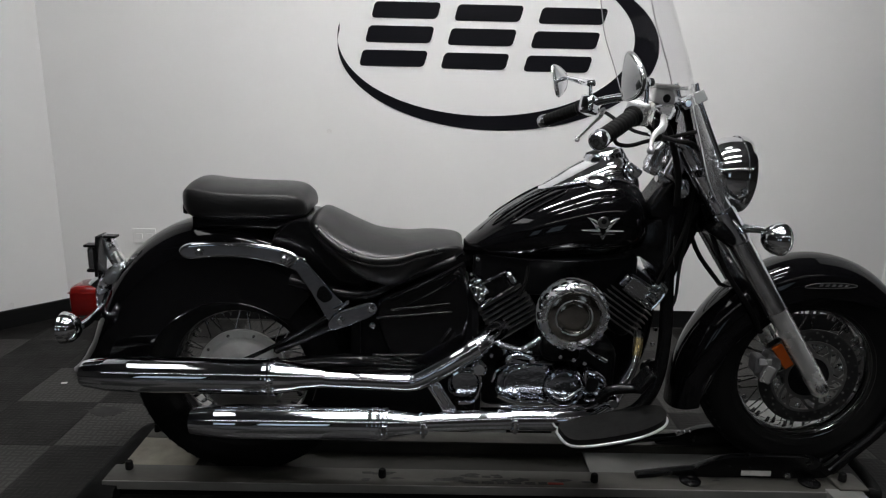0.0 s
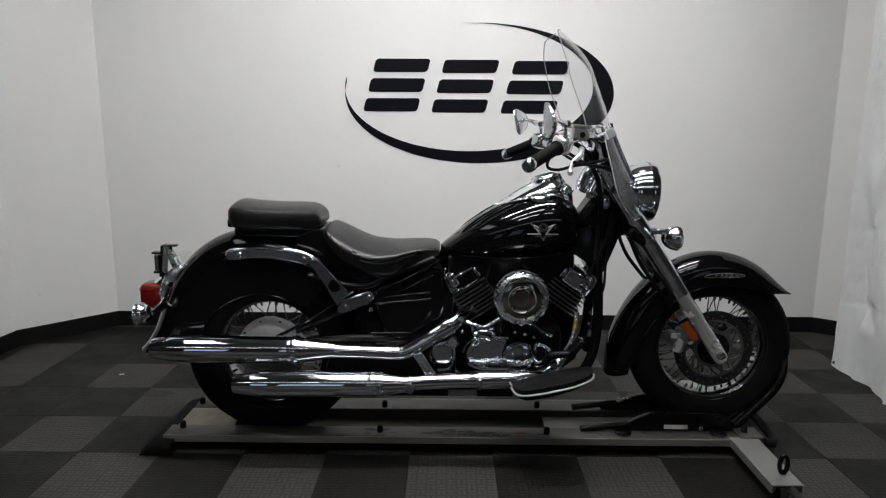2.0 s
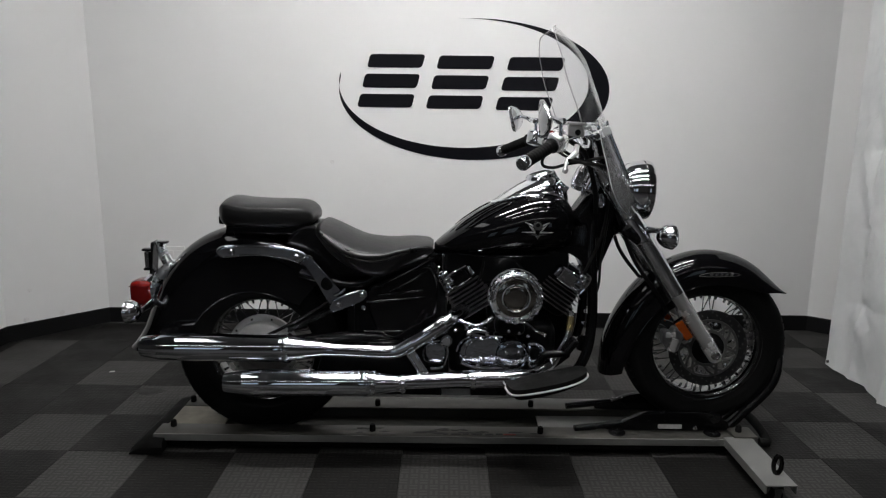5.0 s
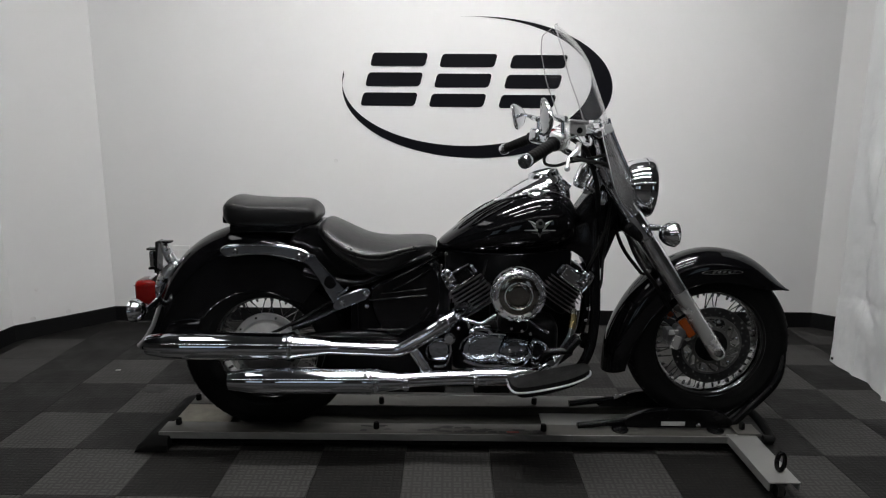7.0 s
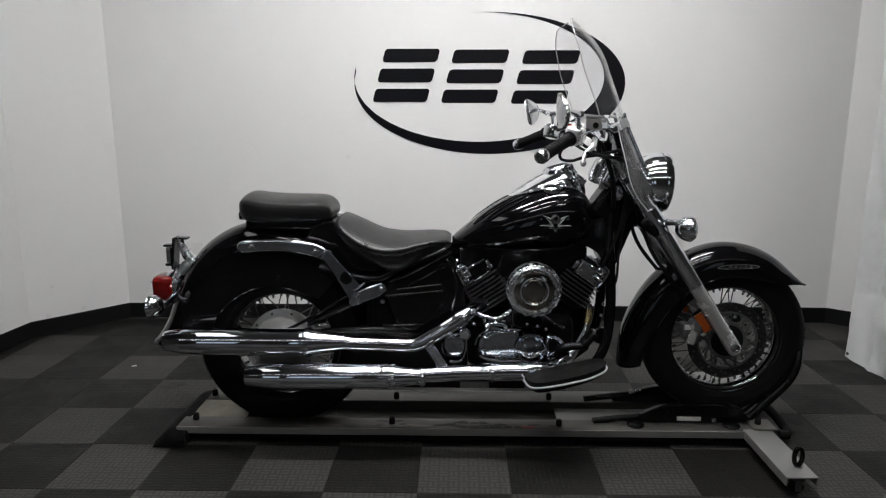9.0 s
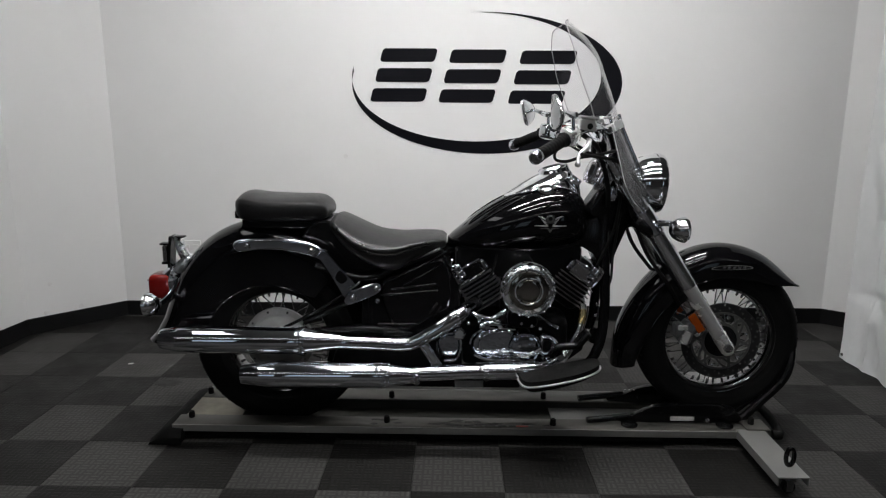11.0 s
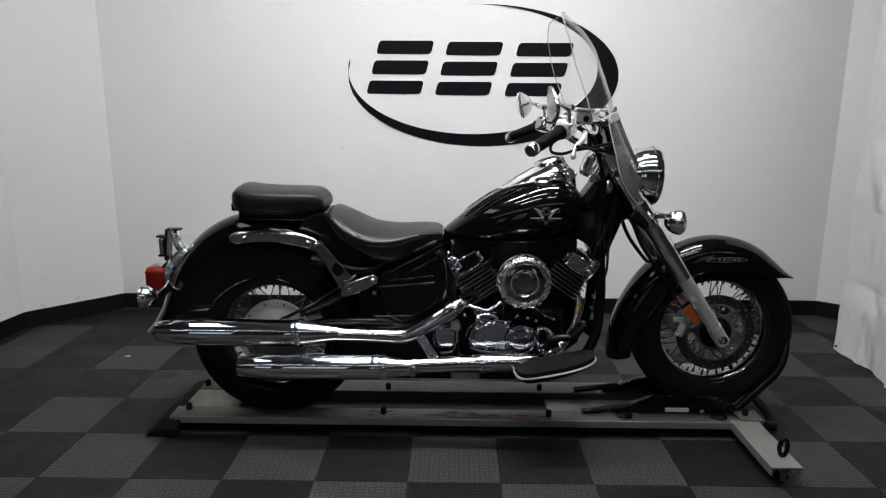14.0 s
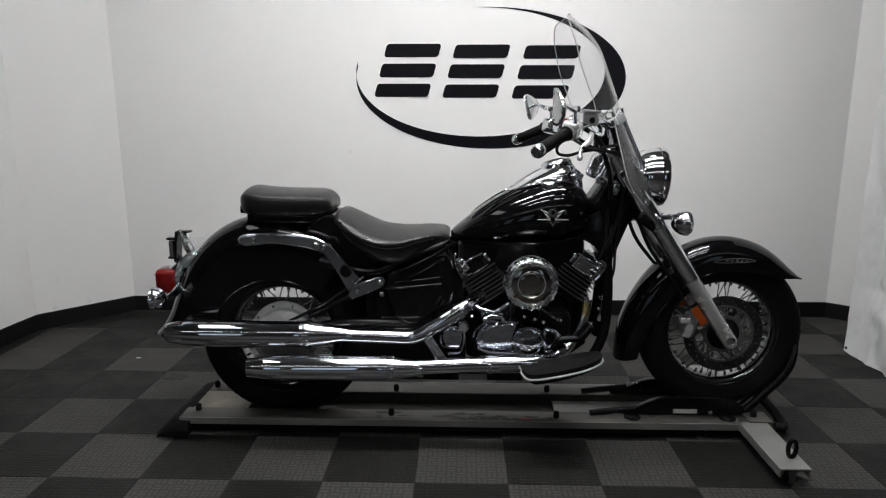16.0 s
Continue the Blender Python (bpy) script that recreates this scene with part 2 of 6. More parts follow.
def crumple(m):
    """Packing creases: sharp ridges between flat facets, with fine wrinkles between."""
    nodes, links = m.node_tree.nodes, m.node_tree.links
    coords = nodes.new("ShaderNodeTexCoord")
    bend = nodes.new("ShaderNodeTexNoise")
    bend.inputs["Scale"].default_value = 5.0
    links.new(coords.outputs["Object"], bend.inputs["Vector"])
    warp = nodes.new("ShaderNodeMixRGB")
    warp.inputs[0].default_value = 0.22
    links.new(coords.outputs["Object"], warp.inputs[1])
    links.new(bend.outputs["Color"], warp.inputs[2])
    total = None
    for scale, weight in ((9.0, 0.8), (30.0, 0.5)):
        facet = nodes.new("ShaderNodeTexVoronoi")
        facet.feature = "F1"
        facet.inputs["Scale"].default_value = scale
        links.new(warp.outputs[0], facet.inputs["Vector"])
        size = nodes.new("ShaderNodeMath")
        size.operation = "MULTIPLY_ADD"
        size.inputs[1].default_value = weight
        size.inputs[2].default_value = 0.0
        links.new(facet.outputs["Distance"], size.inputs[0])
        if total is not None:
            links.new(total, size.inputs[2])
        total = size.outputs[0]
    bump = nodes.new("ShaderNodeBump")
    bump.inputs["Strength"].default_value = 0.5
    bump.inputs["Distance"].default_value = 0.006
    links.new(total, bump.inputs["Height"])
    links.new(bump.outputs[0], nodes["Principled BSDF"].inputs["Normal"])


crumple(TARP_WHITE)

# ---- mesh helpers ----
def finish(name, bm, mat, angle=38):
    bmesh.ops.recalc_face_normals(bm, faces=bm.faces[:])
    limit = radians(angle)
    for face in bm.faces:
        face.smooth = True
    for e in bm.edges:
        if len(e.link_faces) != 2 or e.calc_face_angle(0) > limit:
            e.smooth = False
    me = bpy.data.meshes.new(name)
    bm.to_mesh(me)
    bm.free()
    me.materials.append(mat)
    return me


def part(name, bm, mat, parent, label="", angle=38):
    ob = new(name, finish(name, bm, mat, angle))
    ob.parent = parent
    return tagged(ob, label=label)


def thing(name, bm, mat, label, category, group="", kind="", angle=38):
    ob = new(name, finish(name, bm, mat, angle) if bm else None)
    return tagged(ob, label, category, group, kind)


def join(*pieces):
    """One bmesh out of several."""
    out = pieces[0]
    for p in pieces[1:]:
        me = bpy.data.meshes.new("scratch")
        p.to_mesh(me)
        p.free()
        out.from_mesh(me)
        bpy.data.meshes.remove(me)
    return out


def moved(bm, m):
    bm.transform(m)
    return bm


def box(c, s, bevel=0.0, m=None, segments=2):
    bm = bmesh.new()
    bmesh.ops.create_cube(bm, size=1.0, matrix=Matrix.Translation(c) @ (m or Matrix()) @ Matrix.Diagonal((*s, 1)))
    if bevel:
        bmesh.ops.bevel(bm, geom=bm.edges[:], offset=bevel, segments=segments, profile=0.5, affect="EDGES")
        keep_flat(bm, 6, bevel)
    return bm


def keep_flat(bm, n, bevel):
    """A narrow border inside the n largest faces, so that the rounding does not shade across them."""
    wide = sorted(bm.faces, key=lambda f: -f.calc_area())[:n]
    bmesh.ops.inset_individual(bm, faces=wide, thickness=min(0.0012, bevel * 0.3), depth=0.0, use_even_offset=True)


def skin(rings, closed=False, caps=True):
    """Quads between rings of equally many points; each ring is a closed loop."""
    bm = bmesh.new()
    rows = [[bm.verts.new(p) for p in r] for r in rings]
    n = len(rows[0])
    pairs = list(zip(rows, rows[1:])) + ([(rows[-1], rows[0])] if closed else [])
    for a, b in pairs:
        for i in range(n):
            bm.faces.new((a[i], a[(i + 1) % n], b[(i + 1) % n], b[i]))
    if caps and not closed:
        bm.faces.new(rows[0][::-1])
        bm.faces.new(rows[-1])
    return bm


def sheet(rows):
    """Quads between open rows of points."""
    bm = bmesh.new()
    grid = [[bm.verts.new(p) for p in r] for r in rows]
    for a, b in zip(grid, grid[1:]):
        for i in range(len(a) - 1):
            bm.faces.new((a[i], a[i + 1], b[i + 1], b[i]))
    return bm


def spline(points, steps=5):
    """Catmull-Rom through points of any width."""
    p = [Vector(q) for q in points]
    p = [2 * p[0] - p[1]] + p + [2 * p[-1] - p[-2]]
    out = []
    for i in range(1, len(p) - 2):
        a, b, c, d = p[i - 1:i + 3]
        for k in range(steps):
            t = k / steps
            out.append(0.5 * (2 * b + (c - a) * t + (2 * a - 5 * b + 4 * c - d) * t * t + (3 * b - a - 3 * c + d) * t ** 3))
    out.append(p[-2])
    return out


def tube(points, r, seg=12, steps=5, flat=1.0):
    """A round bar along a smooth line; r is one radius or one for each point. flat squashes it across its second axis."""
    radii = r if isinstance(r, (list, tuple)) else [r] * len(points)
    line = spline([(*p, q) for p, q in zip(points, radii)], steps) if steps > 1 else [Vector((*p, q)) for p, q in zip(points, radii)]
    places, radii = [v.to_3d() if len(v) == 3 else Vector(v[:3]) for v in line], [v[3] for v in line]
    side, rings = None, []
    for i, p in enumerate(places):
        way = (places[min(i + 1, len(places) - 1)] - places[max(i - 1, 0)]).normalized()
        if side is None:
            side = way.cross(Vector((0, 1, 0)) if abs(way.y) < 0.9 else Vector((0, 0, 1))).normalized()
        side = (side - way * side.dot(way)).normalized()
        up = way.cross(side)
        rings.append([p + radii[i] * (math.cos(2 * math.pi * k / seg) * side + flat * math.sin(2 * math.pi * k / seg) * up) for k in range(seg)])
    return skin(rings)


def lathe(profile, origin, axis, seg=32, closed=False):
    """A turned form: profile of (along the axis, radius); long straight runs get a border so that they shade straight."""
    full = [profile[0]]
    for (h0, r0), (h1, r1) in zip(profile, profile[1:]):
        gap = math.hypot(h1 - h0, r1 - r0)
        if gap > 0.03:
            full += [(h0 + (h1 - h0) * k, r0 + (r1 - r0) * k) for k in (0.004 / gap, 1 - 0.004 / gap)]
        full.append((h1, r1))
    axis = Vector(axis).normalized()
    side = axis.cross(Vector((0, 0, 1)) if abs(axis.z) < 0.9 else Vector((1, 0, 0))).normalized()
    up = axis.cross(side)
    rings = [[Vector(origin) + axis * h + max(r, 1e-4) * (math.cos(2 * math.pi * k / seg) * side + math.sin(2 * math.pi * k / seg) * up)
              for k in range(seg)] for h, r in full]
    return skin(rings, closed=closed)


def prism(outline, y0, y1, bevel=0.0, segments=2):
    """A plate: outline of (x, z) carried from y0 to y1."""
    bm = bmesh.new()
    a = [bm.verts.new((x, y0, z)) for x, z in outline]
    b = [bm.verts.new((x, y1, z)) for x, z in outline]
    n = len(a)
    bm.faces.new(a)
    bm.faces.new(b[::-1])
    for i in range(n):
        bm.faces.new((a[i], b[i], b[(i + 1) % n], a[(i + 1) % n]))
    if bevel:
        bmesh.ops.recalc_face_normals(bm, faces=bm.faces[:])
        edges = [e for e in bm.edges if abs(e.verts[0].co.y - e.verts[1].co.y) < 1e-6]
        bmesh.ops.bevel(bm, geom=edges, offset=bevel, segments=segments, profile=0.5, affect="EDGES")
        keep_flat(bm, 2, bevel)
    return bm


def rounded(outline, steps=4):
    """A smooth closed outline through a few corners."""
    p = [Vector(q) for q in outline]
    n, out = len(p), []
    for i in range(n):
        a, b, c, d = p[i - 1], p[i], p[(i + 1) % n], p[(i + 2) % n]
        for k in range(steps):
            t = k / steps
            out.append(tuple(0.5 * (2 * b + (c - a) * t + (2 * a - 5 * b + 4 * c - d) * t * t + (3 * b - a - 3 * c + d) * t ** 3)))
    return out


def ball(c, s, seg=20, rings=12, m=None):
    bm = bmesh.new()
    bmesh.ops.create_uvsphere(bm, u_segments=seg, v_segments=rings, radius=1.0, matrix=Matrix.Translation(c) @ (m or Matrix()) @ Matrix.Diagonal((*s, 1)))
    return bm


def bolt(c, r=0.008, axis=(0, -1, 0), h=0.006):
    return lathe([(0, r), (h * 0.7, r), (h, r * 0.7), (h, 0)], c, axis, seg=10)


# ---- the room ----
def wall(name, a, b, mat, top=CEILING, thick=0.1):
    """A wall from a to b; its room side lies on the line."""
    a, b = Vector((*a, 0)), Vector((*b, 0))
    way = (b - a).normalized()
    out = Vector((way.y, -way.x, 0)) * -thick
    ring = [a, b, b + out, a + out]
    bm = skin([[p for p in ring], [p + Vector((0, 0, top)) for p in ring]])
    return thing(name, bm, mat, "plain off-white painted showroom wall" if mat == WALL_PAINT else "plain grey wall of the dim hall", "wall", kind="structure", angle=20)


def skirting(a, b, name="baseboard"):
    a, b = Vector((*a, 0)), Vector((*b, 0))
    way = (b - a).normalized()
    into = Vector((way.y, -way.x, 0))
    h = 0.089
    prof = [(0.0, 0.0), (0.006, 0.0), (0.005, 0.010), (0.005, h - 0.004), (0.003, h), (0.0, h)]
    rings = [[p + into * d + Vector((0, 0, z)) for d, z in prof] for p in (a, b)]
    return thing(name, skin(rings), BASE_VINYL, "black vinyl cove baseboard along the wall", "baseboard", kind="structure", angle=20)


corners = [(-1.70, 0.0), (-1.70, 0.80), (-1.675, 1.04), (-1.317, WALL_Y), (2.797, wall_y(2.797)), (3.04, 1.215), (3.20, 0.2), (5.5, 0.2), (5.5, -7.0), (-4.0, -7.0), (-4.0, 0.0)]
names = ["wall_west", "wall_west_bend", "wall_chamfer_left", "wall_north", "wall_chamfer_right", "wall_east", "wall_hall_1", "wall_hall_2", "wall_hall_3", "wall_hall_4", "wall_hall_5"]
for i, nm in enumerate(names):
    a, b = corners[i], corners[(i + 1) % len(corners)]
    wall(nm, a, b, HALL_PAINT if "hall" in nm else WALL_PAINT)
    skirting(a, b)

ceiling = thing("ceiling", box((0.75, -2.7, CEILING + 0.05), (9.8, 8.8, 0.1)), CEILING_PAINT, "grey painted ceiling", "ceiling", kind="structure")


def ceiling_light(x, y, glow, w=0.05, length=0.50, deep=0.0):
    z = CEILING - 0.05
    ob = new("ceiling_light")
    ob.location = (x, y, z)
    part("housing", box((0, 0, 0.028), (length + 0.05, w + 0.05, 0.040), 0.006), WHITE_METAL, ob, "white enamel housing")
    part("diffuser", box((0, 0, 0.0), (length, w, 0.014), 0.004), glow, ob, "lit milky diffuser panel")
    # unseen dark plates added at both ends to limit light along the row
    if deep:
        for side in (-1, 1):
            part("end_baffle", box((side * (length / 2 + 0.018), 0, 0.008 - deep / 2), (0.006, w + 0.05, deep), 0.001), STEEL_BLACK, ob, "dark plate added to cut the strip's sideways light")
    return tagged(ob, "lit short fluorescent strip light under the ceiling", "ceiling light", "ceiling lights")


for ly, lw, glow in ((-0.22, 0.115, LAMP_GLOW_NEAR), (-1.10, 0.085, LAMP_GLOW), (-1.95, 0.065, LAMP_GLOW)):
    for k in range(4):
        ceiling_light(-0.115 + 0.515 * k, ly, glow, lw, 0.46, 0.24)


def light_panel(x, y, w, d):
    """A broad, soft panel overhead, out of view, added for highlights on the chrome."""
    ob = new("highlight_panel")
    ob.location = (x, y, CEILING - 0.05)
    part("frame", join(*[box((sx * (w / 2 + 0.015) if sx else 0, sy * (d / 2 + 0.015) if sy else 0, 0.02), (0.03 if sx else w + 0.06, 0.03 if sy else d + 0.06, 0.058), 0.004) for sx, sy in ((-1, 0), (1, 0), (0, -1), (0, 1))]), WHITE_METAL, ob, "white enamel frame")
    part("diffuser", box((0, 0, 0.0), (w, d, 0.012), 0.003), SOFT_GLOW, ob, "softly lit milky panel")
    return tagged(ob, "unseen soft panel added overhead for highlights on the chrome", "ceiling light", "ceiling panels")


# added panels: one for the muffler's end, one for the tank console
light_panel(-1.30, -0.80, 0.46, 1.40)
light_panel(1.20, 0.25, 0.45, 0.22)
for ly in (-4.6,):
    for lx in (-3.0, -2.1, -1.2, -0.3, 0.6, 1.5, 2.4, 3.3, 4.2):
        ceiling_light(lx, ly, HALL_GLOW, 0.07, 0.84)


def hall_window(x):
    ob = new("window_" + str(round(x + 4)))
    ob.location = (x, -6.99, 1.45)
    tagged(ob, "tall daylit window in the far hall wall", "window", kind="structure")
    part("frame", join(box((-0.47, 0.02, 0), (0.06, 0.06, 1.5), 0.006), box((0.47, 0.02, 0), (0.06, 0.06, 1.5), 0.006), box((0, 0.02, 0.72), (0.9, 0.06, 0.06), 0.006), box((0, 0.02, -0.72), (0.9, 0.06, 0.06), 0.006), box((0, 0.02, 0), (0.9, 0.05, 0.05), 0.006)), FRAME_BLACK, ob, "dark window frame")
    part("pane", box((0, 0.0, 0), (0.9, 0.012, 1.44)), SKY_PANE, ob, "bright bluish daylight pane")


for wx in (-2.8, -1.2, 3.6):
    hall_window(wx)

# wall sign: a tapering oval ring and three groups of slanted bars, no lettering
def crescent():
    n = 96
    outer, inner = [], []
    for k in range(n + 1):
        a = math.radians(170 + 283 * k / n)
        outer.append((0.817 + 0.753 * math.cos(a), 1.359 + 0.384 * math.sin(a)))
        inner.append((0.758 + 0.694 * math.cos(a), 1.393 + 0.350 * math.sin(a)))
    bm = bmesh.new()
    lines = []
    for y in (-0.003, 0.0):
        lines.append(([bm.verts.new((x, y, z)) for x, z in outer], [bm.verts.new((x, y, z)) for x, z in inner]))
    (fo, fi), (bo, bi) = lines
    for i in range(n):
        bm.faces.new((fo[i], fo[i + 1], fi[i + 1], fi[i]))
        bm.faces.new((fo[i], bo[i], bo[i + 1], fo[i + 1]))
        bm.faces.new((fi[i], fi[i + 1], bi[i + 1], bi[i]))
    return bm


sign = new("wall_sign")
sign.location = (0.0046, wall_y(0), 0.0084)
sign.scale = (0.993, 1, 0.993)
sign.rotation_euler = (0, 0, math.atan(WALL_TURN))
tagged(sign, "black vinyl oval swoosh and slanted bars on the wall", "wall sign")
part("oval_swoosh", crescent(), LOGO_BLACK, sign)


def slant_bar(x0, x1, z0, z1, lean=0.27, r=0.018):
    """A bar with slanted, rounded ends."""
    pts = []
    for cx, cz, a0 in ((x0 + r, z0 + r, 180), (x1 - r, z0 + r, 270), (x1 - r, z1 - r, 0), (x0 + r, z1 - r, 90)):
        for k in range(5):
            a = math.radians(a0 + 22.5 * k)
            x, z = cx + r * math.cos(a), cz + r * math.sin(a)
            pts.append((x + lean * (z - 1.26), z))
    return prism(pts, -0.0032, 0.0)


for gx, gz, w in ((0.162, 1.263, 0.305), (0.547, 1.258, 0.305), (0.938, 1.253, 0.305)):
    for z0, z1 in ((0, 0.073), (0.107, 0.182), (0.216, 0.288)):
        part("bar", slant_bar(gx, gx + w, gz + z0, gz + z1), LOGO_BLACK, sign)

# tarp that hangs beside the bay
def tarp_x(d, z):
    """Depth of the hanging cloth at d metres from its hem: slack folds, pressed packing creases and fine wrinkles."""
    slack = 0.014 * math.sin(11 * d + 1.7 * z + 2.0 * noise.noise(Vector((d * 2, z * 1.2, 1)))) + 0.032 * noise.noise(Vector((d * 4.2, z * 2.1, 4)))
    slack += 0.018 * noise.noise(Vector((d * 9.5 + z * 3.0, z * 6.0, 11)))
    pressed = 0.0
    for at in (0.34, 0.70, 1.06, 1.42, 1.78):
        run = z - at - 0.10 * d + 0.012 * noise.noise(Vector((d * 6, at * 9, 2)))
        pressed += 0.018 * math.exp(-abs(run) / 0.014) * (0.55 + 0.45 * noise.noise(Vector((d * 5, at, 7))))
    for at in (0.20, 0.48, 0.76):
        pressed -= 0.014 * math.exp(-abs(d - at - 0.06 * z) / 0.013)
    fine = 0.009 * abs(noise.noise(Vector((d * 17 + z * 6, z * 13 - d * 5, 5)))) + 0.0016 * noise.noise(Vector((d * 48, z * 44, 9)))
    return slack + pressed + fine


rows = []
for i in range(170):
    z = 2.5 * i / 169
    rows.append([(2.596 + 0.005 * z + tarp_x(d, z) * min(1.0, 0.25 + 5 * d) - 0.035 * d, 0.835 - d + 0.004 * noise.noise(Vector((z * 20, 1, 1))), 0.004 + z) for d in [0.95 * j / 89 for j in range(90)]])
tarp = thing("hanging_tarp", sheet(rows), TARP_WHITE, "white creased tarp hanging to the floor", "tarp", angle=60)
tarp.modifiers.new("thickness", "SOLIDIFY").thickness = 0.002
part("eyelet", lathe([(-0.003, 0.003), (-0.003, 0.007), (0.003, 0.007), (0.003, 0.003)], (2.592, 0.812, 0.025), (1, 0, 0), 14, closed=True), DARK_PRINT, tarp, "dark eyelet in the tarp hem")

# ---- floor tiles, laid on a slab ----
floor = thing("floor", box((0.75, 0.30, -0.056), (9.6, 2.70, 0.1)), TILE_DARK, "dark grey and charcoal checkered interlocking floor tiles", "floor", kind="structure")

thing("hall_floor", box((0.75, -4.05, -0.052), (9.6, 5.99, 0.1)), CONCRETE, "dark grey concrete hall floor", "floor", kind="structure")


def tile_mesh(mat, name):
    h = TILE / 2 - 0.0002
    bm = bmesh.new()
    rings = [[(-h, -h), (h, -h), (h, h), (-h, h)], [(-h, -h), (h, -h), (h, h), (-h, h)], [(-h + 0.0007, -h + 0.0007), (h - 0.0007, -h + 0.0007), (h - 0.0007, h - 0.0007), (-h + 0.0007, h - 0.0007)]]
    heights = (-0.0055, -0.0012, 0.0)
    rows = [[bm.verts.new((x, y, z)) for x, y in r] for r, z in zip(rings, heights)]
    for a, b in zip(rows, rows[1:]):
        for i in range(4):
            bm.faces.new((a[i], a[(i + 1) % 4], b[(i + 1) % 4], b[i]))
    bm.faces.new(rows[-1])
    return finish(name, bm, mat, 20)


tiles = [tile_mesh(TILE_DARK, "tile"), tile_mesh(TILE_LIGHT, "tile")]
# a few tiles by the outer wall break the checker
laid_dark, laid_light = {(-2, 0), (-2, 2), (-3, 3), (-4, 2), (-4, 4)}, {(-3, 2)}
for i in range(-4, 14):
    for j in range(-4, 5):
        x, y = TILE_X + (i + 0.5) * TILE, TILE_Y + (j + 0.5) * TILE
        if x < -1.70 + 0.1 - 0.26 or x > 3.2 or y > WALL_Y + 0.16:
            continue
        shade = 0 if (i, j) in laid_dark else 1 if (i, j) in laid_light else (i + j + 1) % 2
        ob = new("tile", tiles[shade])
        ob.parent = floor
        ob.location = (x, y, 0)

blot_rng = random.Random(11)
spots = [(-0.645 + 0.072 * blot_rng.uniform(0.7, 1.05) * math.cos(q), 0.410 + 0.042 * blot_rng.uniform(0.6, 1.05) * math.sin(q)) for q in [2 * math.pi * k / 18 for k in range(18)]]
part("stain", skin([[(x, y, z) for x, y in spots] for z in (-0.001, 0.0005)]), FLOOR_STAIN, floor, "faint dark stain on a tile")

# wall outlet behind the tail of the motorcycle
outlet = thing("wall_outlet", box((-0.903, wall_y(-0.903) - 0.004, 0.423), (0.115, 0.008, 0.075), 0.003), WHITE_METAL, "white double wall outlet plate", "wall outlet")
for dx in (-0.026, 0.026):
    part("socket", box((-0.903 + dx, wall_y(-0.903) - 0.0085, 0.423), (0.034, 0.004, 0.028), 0.0015), WHITE_METAL, outlet)

# ---- the rolling bike platform ----
dolly = new("motorcycle_dolly")
dolly.location = (0, 0, 0)
tagged(dolly, "low scuffed aluminium rolling motorcycle platform on the tiled floor", "motorcycle dolly")
LX0, LX1 = -0.395, 1.795


def rail(y0, y1, lip, start):
    """A folded rail: a flat top with a lip down its outer edge."""
    t = 0.005
    s = -1 if lip < 0 else 1
    edge = y0 if s < 0 else y1
    prof = [(y0, LIFT_Z), (y1, LIFT_Z), (y1, LIFT_Z - t), (y0, LIFT_Z - t)]
    top = skin([[(x, y, z) for y, z in prof] for x in (start, LX1)])
    bmesh.ops.bevel(top, geom=top.edges[:], offset=0.0022, segments=2, profile=0.5, affect="EDGES")
    down = box(((start + LX1) / 2, edge + s * 0.0022, LIFT_Z - 0.0128), (LX1 - start, 0.005, 0.0262), 0.0015)
    return top, down


for y0, y1, lip, side in ((-0.118, -0.034, -1, "front"), (0.124, 0.225, 1, "rear")):
    top, down = rail(y0, y1, lip, LX0 if lip < 0 else LX0 + 0.022)
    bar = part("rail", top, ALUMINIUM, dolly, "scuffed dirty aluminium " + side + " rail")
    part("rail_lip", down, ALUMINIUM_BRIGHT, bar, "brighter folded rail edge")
prof = [(-0.036, LIFT_Z - 0.006), (-0.030, 0.026), (0.120, 0.026), (0.126, LIFT_Z - 0.006), (0.129, LIFT_Z - 0.006), (0.123, 0.022), (-0.033, 0.022), (-0.039, LIFT_Z - 0.006)]
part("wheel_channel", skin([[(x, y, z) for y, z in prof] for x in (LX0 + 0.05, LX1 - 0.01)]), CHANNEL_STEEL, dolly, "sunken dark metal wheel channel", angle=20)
part("end_plate", moved(box((0, 0, 0), (0.21, 0.158, 0.004), 0.001), pose(LX0 + 0.126, 0.045, 0.0605, 0, 0.5, 0)), ALUMINIUM_WORN, dolly, "worn sloping entry plate")
part("front_plate", box((1.30, 0.045, 0.037), (0.54, 0.148, 0.004), 0.001), ALUMINIUM_BRIGHT, dolly, "bright aluminium plate in the channel")
for y in (-0.09, 0.19):
    part("under_beam", box(((LX0 + LX1) / 2, y, 0.029), (LX1 - LX0 - 0.06, 0.04, 0.03), 0.003), STEEL_BLACK, dolly, "black steel beam")
part("cross_arm", join(box((1.736, -0.275, LIFT_Z + 0.0025), (0.102, 0.330, 0.005), 0.0015), box((1.688, -0.275, LIFT_Z - 0.012), (0.005, 0.328, 0.026), 0.001),
                       box((1.784, -0.275, LIFT_Z - 0.012), (0.005, 0.328, 0.026), 0.001)), ALUMINIUM_BRIGHT, dolly, "aluminium outrigger arm")
part("cross_arm", join(box((1.74, 0.34, LIFT_Z - 0.0075), (0.10, 0.26, 0.005), 0.0015), box((1.788, 0.34, LIFT_Z - 0.02), (0.005, 0.258, 0.022), 0.001)), ALUMINIUM_BRIGHT, dolly, "aluminium outrigger arm")
